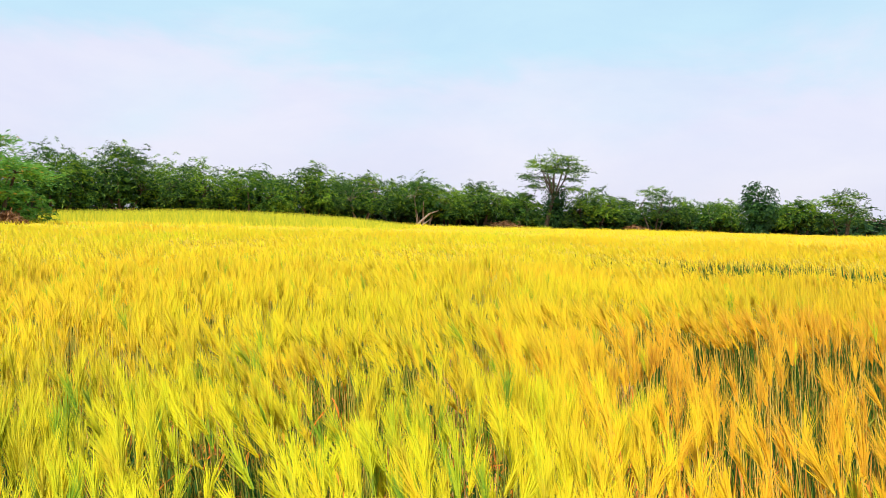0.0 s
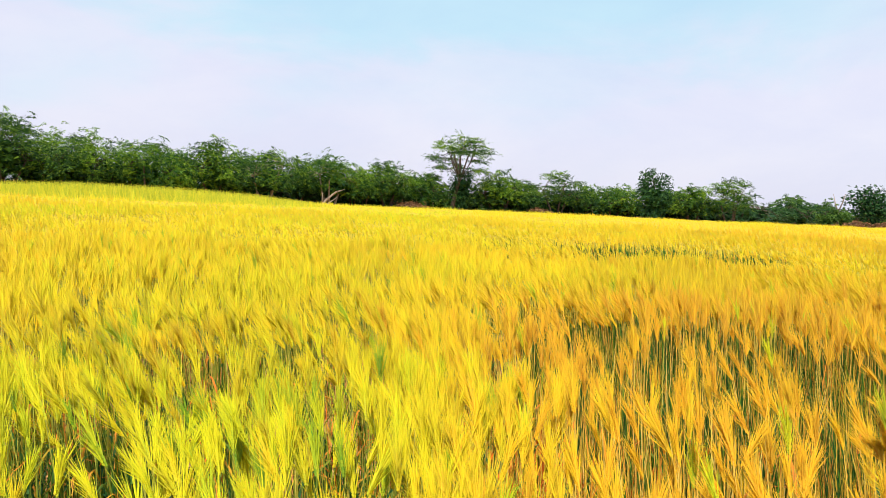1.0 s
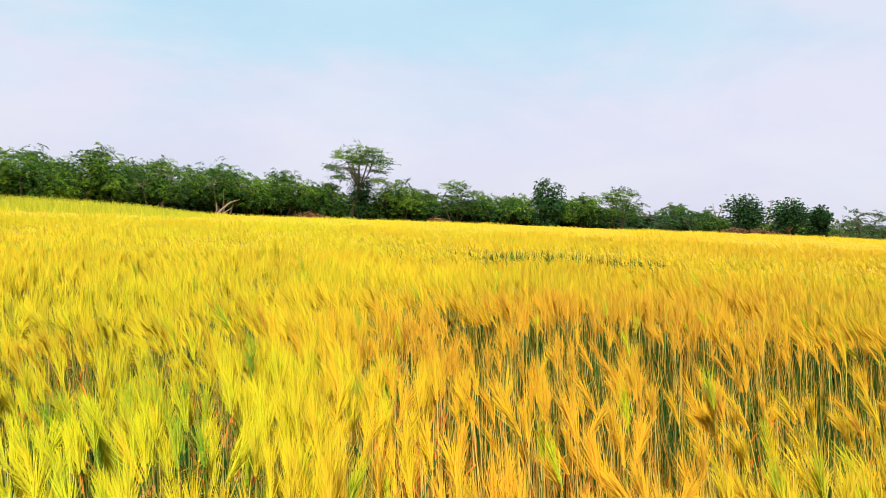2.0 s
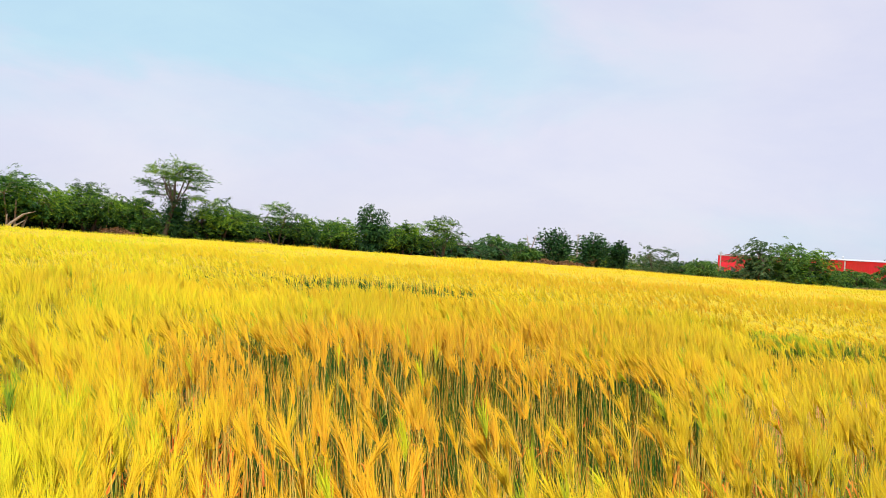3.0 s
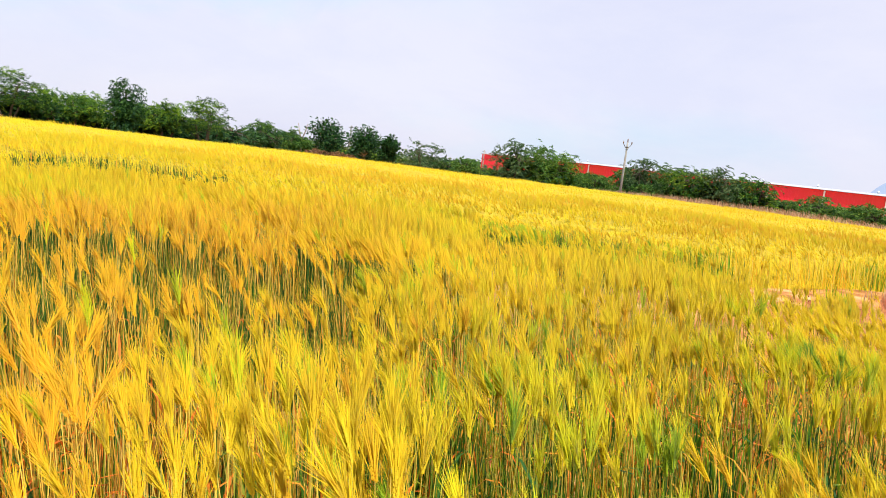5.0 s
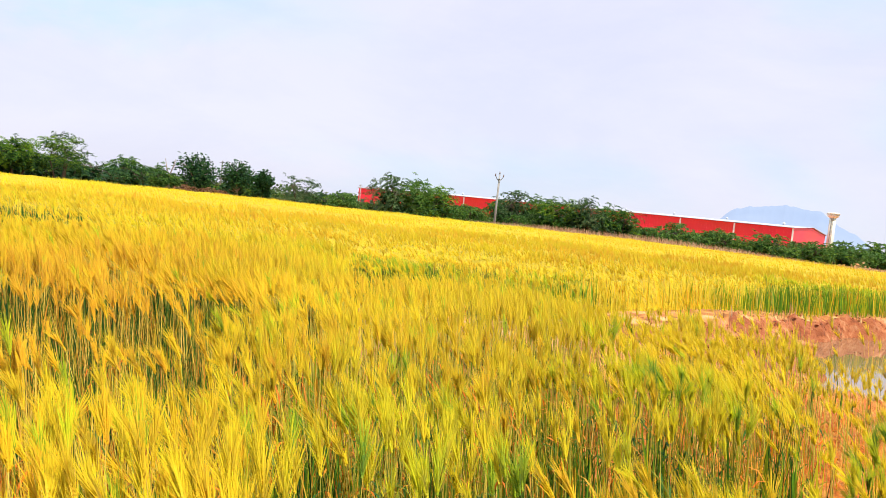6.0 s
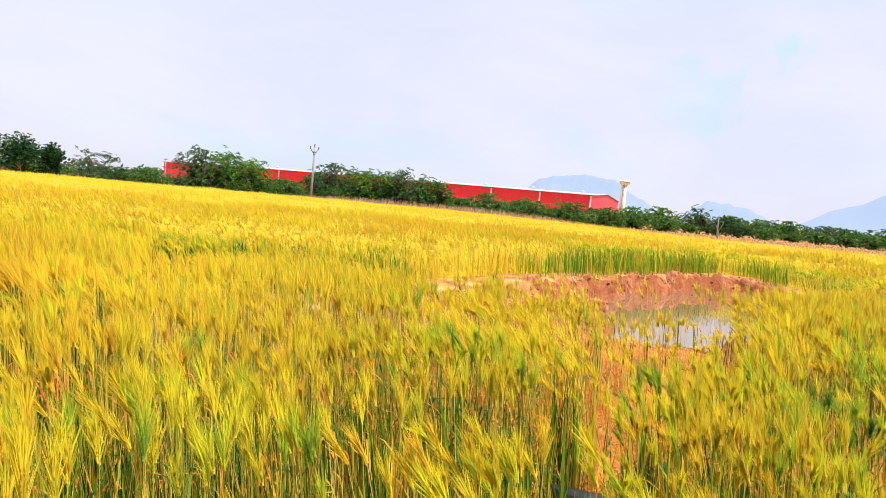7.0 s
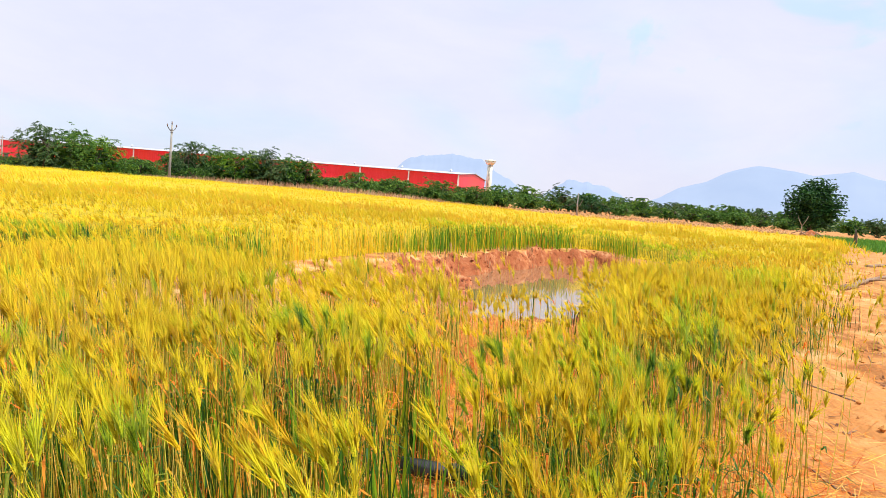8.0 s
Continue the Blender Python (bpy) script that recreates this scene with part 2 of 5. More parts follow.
M_WATER = bpy.data.materials.new("muddy_water")
M_WATER.use_nodes = True
_t = M_WATER.node_tree
_b = _t.nodes["Principled BSDF"]
_b.inputs["Base Color"].default_value = (0.27, 0.16, 0.085, 1)
_b.inputs["Roughness"].default_value, _b.inputs["IOR"].default_value = 0.03, 1.42
_b.inputs["Specular IOR Level"].default_value = 1.0
_n = node(_t, "ShaderNodeTexNoise", Scale=3.0, Detail=3.0)
_bp = node(_t, "ShaderNodeBump", Strength=0.05, Distance=0.02)
_t.links.new(_n.outputs["Fac"], _bp.inputs["Height"])
_t.links.new(_bp.outputs["Normal"], _b.inputs["Normal"])
# haze of distance put into the hills as their own pale blue glow
M_HILL = bpy.data.materials.new("hill_haze_glow")
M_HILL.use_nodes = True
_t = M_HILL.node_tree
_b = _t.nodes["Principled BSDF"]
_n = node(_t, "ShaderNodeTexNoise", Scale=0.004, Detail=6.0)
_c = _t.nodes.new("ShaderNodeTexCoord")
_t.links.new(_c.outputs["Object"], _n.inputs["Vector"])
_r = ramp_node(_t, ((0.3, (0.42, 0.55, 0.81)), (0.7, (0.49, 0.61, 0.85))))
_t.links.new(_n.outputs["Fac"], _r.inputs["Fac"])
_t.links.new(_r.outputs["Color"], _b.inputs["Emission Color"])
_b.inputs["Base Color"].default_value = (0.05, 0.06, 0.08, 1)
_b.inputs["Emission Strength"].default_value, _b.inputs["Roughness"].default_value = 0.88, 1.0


# ---- mesh helpers ----
def tri_mesh(name, verts, tris, mats, index=None, ripe=None, smooth=False):
    me = bpy.data.meshes.new(name)
    verts, tris = np.asarray(verts, np.float32), np.asarray(tris, np.int32)
    me.vertices.add(len(verts))
    me.vertices.foreach_set("co", verts.ravel())
    me.loops.add(tris.size)
    me.loops.foreach_set("vertex_index", tris.ravel())
    me.polygons.add(len(tris))
    me.polygons.foreach_set("loop_start", np.arange(0, tris.size, 3, dtype=np.int32))
    for m in mats:
        me.materials.append(m)
    if index is not None:
        me.polygons.foreach_set("material_index", np.asarray(index, np.int32))
    me.polygons.foreach_set("use_smooth", np.full(len(tris), smooth))
    if ripe is not None:
        me.attributes.new("ripe", "FLOAT", "POINT").data.foreach_set("value", np.asarray(ripe, np.float32))
    me.update(calc_edges=True)
    return me


class Build:
    """Collects triangles, then makes them one mesh object."""

    def __init__(self):
        self.v, self.f, self.m, self.n = [], [], [], 0

    def add(self, verts, tris, mat=0):
        self.v.append(np.asarray(verts, float))
        self.f.append(np.asarray(tris, int).reshape(-1, 3) + self.n)
        self.m.append(np.full(len(self.f[-1]), mat))
        self.n += len(verts)

    def tube(self, points, radii, sides=6, mat=0, cap=True):
        p = np.asarray(points, float)
        d = np.gradient(p, axis=0)
        d /= np.linalg.norm(d, axis=1)[:, None] + 1e-9
        ref = np.where(np.abs(d[:, 2:3]) > 0.9, [[1.0, 0, 0]], [[0, 0, 1.0]])
        a = np.cross(d, ref)
        a /= np.linalg.norm(a, axis=1)[:, None] + 1e-9
        b = np.cross(d, a)
        w = np.arange(sides) * 2 * np.pi / sides
        ring = p[:, None] + np.asarray(radii, float)[:, None, None] * (a[:, None] * np.cos(w)[:, None] + b[:, None] * np.sin(w)[:, None])
        v = ring.reshape(-1, 3)
        f = []
        for k in range(len(p) - 1):
            for s in range(sides):
                q = (k * sides + s, k * sides + (s + 1) % sides, (k + 1) * sides + (s + 1) % sides, (k + 1) * sides + s)
                f += [(q[0], q[1], q[2]), (q[0], q[2], q[3])]
        if cap:
            last = (len(p) - 1) * sides
            f += [(0, s + 1, s) for s in range(1, sides - 1)] + [(last, last + s, last + s + 1) for s in range(1, sides - 1)]
        self.add(v, f, mat)

    def box(self, lo, hi, mat=0, bevel=0.0):
        bm = bmesh.new()
        bmesh.ops.create_cube(bm, size=1.0)
        for v in bm.verts:
            v.co = [lo[i] + (v.co[i] + 0.5) * (hi[i] - lo[i]) for i in range(3)]
        if bevel:
            bmesh.ops.bevel(bm, geom=bm.edges[:], offset=bevel, segments=1, affect="EDGES")
        bmesh.ops.triangulate(bm, faces=bm.faces[:])
        bm.verts.ensure_lookup_table()
        self.add([v.co[:] for v in bm.verts], [[v.index for v in f.verts] for f in bm.faces], mat)
        bm.free()

    def mesh(self, name, mats, smooth=False, ripe=None):
        return tri_mesh(name, np.concatenate(self.v), np.concatenate(self.f), mats, np.concatenate(self.m), ripe, smooth)


def part(name, build, mats, parent, label="", smooth=False):
    ob = new(name, build.mesh(name, mats if isinstance(mats, (list, tuple)) else [mats], smooth))
    ob.parent = parent
    if label:
        ob["label"] = label
    return ob


def empty(name, x=0, y=0, z=0, rz=0):
    ob = new(name)
    ob.matrix_basis = pose(x, y, z, 0, 0, rz)
    return ob


def smoothstep(a, b, x):
    t = np.clip((x - a) / (b - a), 0, 1)
    return t * t * (3 - 2 * t)


def wave(x, y, size, seed):
    """Smooth noise between about -1 and 1 from a few crossing waves."""
    rng = np.random.default_rng(seed)
    out = 0
    for k in range(7):
        a, ph, s = rng.uniform(0, 2 * np.pi), rng.uniform(0, 2 * np.pi), rng.uniform(0.6, 1.9)
        out = out + np.sin((x * np.cos(a) + y * np.sin(a)) * 2 * np.pi * s / size + ph) / s
    return out / 3.2


def polygon_distance(x, y, poly):
    """Distance to a polygon's edge, positive inside."""
    p = np.asarray(poly, float)
    q = np.roll(p, -1, axis=0)
    best, inside = np.full(np.shape(x), 1e9), np.zeros(np.shape(x), bool)
    for (ax, ay), (bx, by) in zip(p, q):
        ex, ey = bx - ax, by - ay
        t = np.clip(((x - ax) * ex + (y - ay) * ey) / (ex * ex + ey * ey), 0, 1)
        best = np.minimum(best, np.hypot(x - ax - t * ex, y - ay - t * ey))
        cross = ((ay > y) != (by > y)) & (x < (bx - ax) * (y - ay) / (by - ay + 1e-12) + ax)
        inside ^= cross
    return np.where(inside, best, -best)


# ---- plan of the ground ----
POND = [(10.2, 2.3), (10.75, 3.3), (11.84, 3.1), (13.8, 2.95), (15.97, 2.55), (18.1, 1.95), (20.6, 1.1), (23.5, 0.0),
        (24.9, -1.3), (24.2, -2.7), (20.0, -3.3), (15.0, -2.6), (11.6, -1.2)]
WATER_Z = -0.33


def pond_in(x, y):
    return polygon_distance(x, y, POND) + 0.18 * wave(x, y, 2.2, 5)


def bank_rough(x, y):
    """Broken clay of the pond's bank: heaps, slumps and gullies."""
    d = pond_in(x, y)
    amount = smoothstep(-0.5, 0.2, d) * smoothstep(1.9, 1.0, d)
    flat_x, flat_y, out = np.ravel(x), np.ravel(y), np.zeros(np.size(x))
    for i in np.nonzero(np.ravel(amount) > 0.01)[0]:
        p = Vector((flat_x[i], flat_y[i], 0.0))
        out[i] = 0.19 * noise.fractal(p * 2.6, 0.7, 2.1, 6) - 0.17 * abs(noise.noise(p * 3.4 + Vector((7, 3, 1)))) + 0.03
    return amount * out.reshape(np.shape(x))


def track_edge(x):
    """y of the crop's edge along the dirt track."""
    return -2.15 - 0.36 * np.maximum(x - 4.9, -3) + 0.0006 * np.maximum(x - 4.9, 0) ** 2 + 0.25 * np.sin(x * 0.9) + 0.15 * np.sin(x * 2.3)


def ground_z(x, y):
    d = pond_in(x, y)
    dry = 1 - 0.62 * smoothstep(14.5, 10.5, x + 0.6 * y)
    z = -0.78 * smoothstep(0.0, 0.75, d) * dry + 0.12 * smoothstep(-1.9, -0.9, d) * smoothstep(0.3, -0.05, d) * smoothstep(-0.6, 1.2, y + 0.25 * (x - 12)) - 0.12 * smoothstep(-2.5, 0.2, d) * smoothstep(1.6, 0.0, y + 0.25 * (x - 12))
    # a clay shelf keeps the water off the west end
    side = (y - 0.55) * 0.99 - (x - 12.9) * 0.135 + 0.12 * wave(x, y, 1.3, 27)
    shelf = smoothstep(-0.15, 0.25, side) * smoothstep(18.0, 17.0, x)
    z = z + shelf * (np.maximum(z, -0.25) - z)
    z = z + bank_rough(x, y)
    off = track_edge(x) - y
    on = smoothstep(-0.5, 0.6, off)
    z = z + on * smoothstep(80, 30, np.abs(x)) * (0.045 * wave(x, y, 1.7, 21) + 0.035 * wave(x, y, 0.6, 22) - 0.05 * np.exp(-((off - 1.3) / 0.35) ** 2) - 0.05 * np.exp(-((off - 2.9) / 0.35) ** 2))
    return z


CROP_AZ = (-90, -40, -28, -20, -8, 0, 10, 20, 30, 38, 50, 60, 70, 76, 80, 83, 86, 90, 95, 100, 106, 114)
CROP_R = (46, 46, 47, 50, 53, 56, 61, 64, 67, 82, 80, 84, 82, 74, 66, 60, 56, 53, 52, 52, 54, 56)


def crop_reach(x, y):
    return np.interp(np.degrees(np.arctan2(x, y)), CROP_AZ, CROP_R)


def spot(x, y, cx, cy, rx, ry, turn=0.0):
    c, s = math.cos(radians(turn)), math.sin(radians(turn))
    u, v = (x - cx) * c + (y - cy) * s, -(x - cx) * s + (y - cy) * c
    return np.exp(-((u / rx) ** 2 + (v / ry) ** 2) ** 1.5)


def ring_gap(x, y, cx, cy, az0, az1, r0, r1):
    """1 inside a stretch of a ring round (cx, cy), with soft edges."""
    r, az = np.hypot(x - cx, y - cy), np.degrees(np.arctan2(x - cx, y - cy))
    r = r + 0.32 * wave(x, y, 1.1, 33)
    return smoothstep(r0 - 0.2, r0 + 0.2, r) * smoothstep(r1 + 0.2, r1 - 0.2, r) * smoothstep(az0 - 1.5, az0 + 1.5, az) * smoothstep(az1 + 3, az1 - 3, az)


CLUMPS = [(4.34, -1.49, 0.26), (4.94, -1.04, 0.24), (4.4, 0.38, 0.2), (4.41, -0.69, 0.2), (3.3, -1.35, 0.2), (5.9, -1.9, 0.3), (6.9, -2.0, 0.3),
          (9.8, -3.2, 0.5), (10.9, -3.35, 0.5), (12.0, -3.4, 0.5), (8.3, -2.3, 0.35), (5.6, 1.2, 0.22)]


def clump(x, y):
    """1 in the small stands of unripe dark green wheat."""
    out = np.zeros(np.shape(x))
    for cx, cy, r in CLUMPS:
        out = np.maximum(out, spot(x, y, cx, cy, r, r * 0.8))
    return out


def crop_density(x, y):
    # the stand is thin here: bare lanes run away between strips of plants
    lane = smoothstep(-0.15, 0.2, wave(np.degrees(np.arctan2(x - 0.39, y + 0.40)) * 0.16, np.hypot(x - 0.39, y + 0.40) * 0.2, 0.85, 35))
    d = 1.0 - (0.80 + 0.19 * lane) * ring_gap(x, y, 0.39, -0.40, 13.5, 23, 2.6, 5.9)
    d = d * (1 - (0.66 + 0.30 * lane) * ring_gap(x, y, 0.39, -0.40, 21, 47, 2.8, 5.5))
    d = d * (1 - (0.20 + 0.45 * lane) * ring_gap(x, y, 0.39, -0.40, 12, 48, 1.4, 2.9))
    d = d * (1 - 0.9 * ring_gap(x, y, 0.54, -0.78, 48.5, 70, 7.6, 11.3)) * (1 - 0.93 * ring_gap(x, y, 0.54, -0.78, 69, 73, 6.9, 11.5))
    d = d * (1 - 0.93 * ring_gap(x, y, 0.55, -0.97, 70.5, 92, 8.2, 11.5))
    d = d * (1 - 0.66 * ring_gap(x, y, 0.55, -0.97, 81, 91.5, 4.7, 8.4))
    d = d * (1 - 0.97 * ring_gap(x, y, 0.55, -0.97, 77.0, 85.5, 1.2, 2.8)) * (1 - 0.97 * ring_gap(x, y, 0.55, -0.97, 77.6, 84, 2.8, 4.6)) * (1 - 0.9 * ring_gap(x, y, 0.55, -0.97, 96, 101, 3.4, 5.6))
    east = smoothstep(70, 78, np.degrees(np.arctan2(x - 0.55, y + 0.97))) * smoothstep(9, 6, np.hypot(x - 0.55, y + 0.97))
    d = d * (1 - 0.3 * east * smoothstep(-0.05, -0.45, wave(x, y, 0.55, 37)))
    d = d * (1 - (0.10 + 0.70 * smoothstep(-0.05, 0.3, wave(x, y, 0.62, 53))) * ring_gap(x, y, 0.55, -0.97, 66, 89, 1.9, 4.4))
    d = d * (1 - (0.50 + 0.42 * smoothstep(-0.2, 0.25, wave(x, y, 0.8, 55))) * ring_gap(x, y, 0.50, -0.80, 46, 76, 1.2, 2.6)) * (1 - 0.3 * ring_gap(x, y, 0.50, -0.80, 44, 78, 2.5, 6.0))
    west = ring_gap(x, y, 0.53, -0.74, 22, 72, 2.0, 5.0)
    d = d * (1 - 0.15 * west * smoothstep(0.1, 0.4, wave(x, y, 0.8, 39)))
    d = d * (1 - 0.5 * spot(x, y, 5.2, -2.1, 1.7, 0.8, -20))
    d = d * (1 - 0.93 * ring_gap(x, y, 0, 0, 19.5, 31, 12.8, 15.8)) * (1 - 0.9 * ring_gap(x, y, 0, 0, 10.5, 16, 14.8, 16.4)) * (1 - 0.85 * ring_gap(x, y, 0, 0, 37, 47, 26.0, 27.6))
    verge = 0.9 * smoothstep(19, 13, x) * smoothstep(1.0, 2.0, y + 0.3 * (x - 12))
    d = d * smoothstep(-verge, -verge - 0.6, pond_in(x, y)) * smoothstep(-0.25, 0.5, y - track_edge(x))
    d = d * (1 - 0.94 * smoothstep(0.27, 0.48, wave(x, y, 0.9, 31)) * smoothstep(34, 8, np.hypot(x, y)))
    d = d * (1 - 0.75 * smoothstep(0.46, 0.64, wave(x, y, 0.5, 38)) * smoothstep(20, 9, np.hypot(x, y)))
    off = track_edge(x) - y
    d = np.maximum(d, 0.05 * smoothstep(-0.4, 0.0, off) * smoothstep(1.0, 0.4, off) * smoothstep(2.5, 3.5, x))
    return np.maximum(d, 0.65 * clump(x, y)) * (np.hypot(x, y) < crop_reach(x, y))


def crop_ripe(x, y):
    az = np.degrees(np.arctan2(x, y))
    r = 0.72 + 0.09 * wave(x, y, 5.0, 41) + 0.06 * wave(x, y, 1.6, 42) + 0.15 * smoothstep(10, 30, az) * (1 - 0.45 * smoothstep(44, 58, az))
    r = r - 0.15 * spot(x, y, -1.3, 2.2, 1.8, 1.4) - 0.12 * spot(x, y, 2.6, 1.0, 1.3, 0.8)
    r = r + 0.05 * spot(x, y, 2.4, 3.3, 2.2, 1.4) + 0.13 * smoothstep(8, 18, az) * smoothstep(56, 42, az) * smoothstep(6.5, 4.5, np.hypot(x, y))
    near = smoothstep(5.2, 3.4, np.hypot(x - 0.5, y + 0.9))
    r = r - near * (0.03 * smoothstep(48, 64, az) + 0.22 * smoothstep(0.35, 0.6, wave(x, y, 0.9, 47)) * smoothstep(56, 74, az))
    reach = np.hypot(x, y)
    r = r - 0.09 * smoothstep(5.5, 7.5, reach) * smoothstep(26, 16, reach) * smoothstep(14, 26, az) * smoothstep(60, 48, az)
    pd = pond_in(x, y)
    r = r - 0.55 * smoothstep(-1.5, -0.6, pd) * smoothstep(17.0, 19.3, x)
    r = r - 0.5 * ring_gap(x, y, 0.54, -0.78, 48, 72, 11.0, 12.6) * smoothstep(-0.35, 0.25, wave(x, y, 3.2, 49)) - 0.52 * clump(x, y) - 0.06 * smoothstep(14, 2, az)
    far = np.hypot(x, y)
    r = r - 0.14 * smoothstep(30, 55, far) * smoothstep(12, 30, az) * smoothstep(75, 55, az) + 0.08 * smoothstep(18, 40, far) * wave(x, y, 14.0, 43)
    r = np.where((az > 46) & (np.hypot(x - 0.5, y + 0.9) < 4.2), np.minimum(r, 0.79), r)
    r = np.where((az > 62) & (far < 12), np.minimum(r, 0.76), r)
    r = r - 0.04 * smoothstep(68, 78, az) * smoothstep(7.0, 5.0, far) - (0.01 + 0.15 * smoothstep(-0.1, 0.35, wave(x, y, 0.6, 57))) * ring_gap(x, y, 0.55, -0.97, 64, 88, 1.8, 4.6) - 0.14 * ring_gap(x, y, 0.50, -0.80, 44, 66, 1.2, 2.6)
    r = r - 0.20 * smoothstep(41, 47, far) * smoothstep(-4, -12, az)
    r = r - 0.08 * smoothstep(8, 20, far) * smoothstep(40, 25, az)
    return np.clip(r, 0.05, 1)


# ---- ground sheet ----
def ground():
    far = [60, 90, 140, 220, 400, 900, 2000, 4500]
    xs = np.r_[[-v for v in far[::-1]], -30, -12, -5, -1.5, np.arange(0.5, 30, 0.11), 31, 33, 36, 40, 46, far]
    ys = np.r_[[-v for v in far[::-1]], -40, -28, -20, -16, np.arange(-13, 6, 0.11), 7, 9, 14, 25, 40, far]
    X, Y = np.meshgrid(xs, ys)
    V = np.stack([X, Y, ground_z(X, Y)], -1).reshape(-1, 3)
    nx, ny = len(xs), len(ys)
    k = (np.arange(ny - 1)[:, None] * nx + np.arange(nx - 1)).ravel()
    F = np.concatenate([np.stack([k, k + 1, k + nx + 1], 1), np.stack([k, k + nx + 1, k + nx], 1)])
    c = V[F].mean(1)
    bank = (pond_in(c[:, 0], c[:, 1]) > -0.05).astype(int)
    ob = new("ground", tri_mesh("ground", V, F, [M_SOIL, M_MUD], bank, smooth=True))
    return tagged(ob, "dry orange sandy soil with a dirt track and pond bank", "ground", kind="structure")


ground()


def water():
    xs, ys = np.arange(9.5, 26, 0.5), np.arange(-4.5, 4.5, 0.5)
    X, Y = np.meshgrid(xs, ys)
    V = np.stack([X, Y, np.full(X.shape, WATER_Z)], -1).reshape(-1, 3)
    nx, ny = len(xs), len(ys)
    k = (np.arange(ny - 1)[:, None] * nx + np.arange(nx - 1)).ravel()
    F = np.concatenate([np.stack([k, k + 1, k + nx + 1], 1), np.stack([k, k + nx + 1, k + nx], 1)])
    c = V[F].mean(1)
    F = F[pond_in(c[:, 0], c[:, 1]) > 0.1]
    ob = new("water", tri_mesh("water", V, F, [M_WATER], smooth=True))
    tagged(ob, "still muddy brown pond water mirroring the sky", "pond", kind="structure")


water()


# ---- wheat ----
def bent(v, lean, top):
    """Bends an upright plant towards +x, more and more with the height."""
    z = np.clip(v[:, 2], 0, None)
    zz = np.linspace(0, top * 1.6, 120)
    ang = lean * np.clip(zz / top, 0, 1.45) ** 2.2
    cx = np.concatenate([[0], np.cumsum(np.sin(ang[:-1]) * np.diff(zz))])
    cz = np.concatenate([[0], np.cumsum(np.cos(ang[:-1]) * np.diff(zz))])
    a = np.interp(z, zz, ang)
    return np.stack([np.interp(z, zz, cx) + v[:, 0] * np.cos(a), v[:, 1], np.interp(z, zz, cz) - v[:, 0] * np.sin(a)], 1)


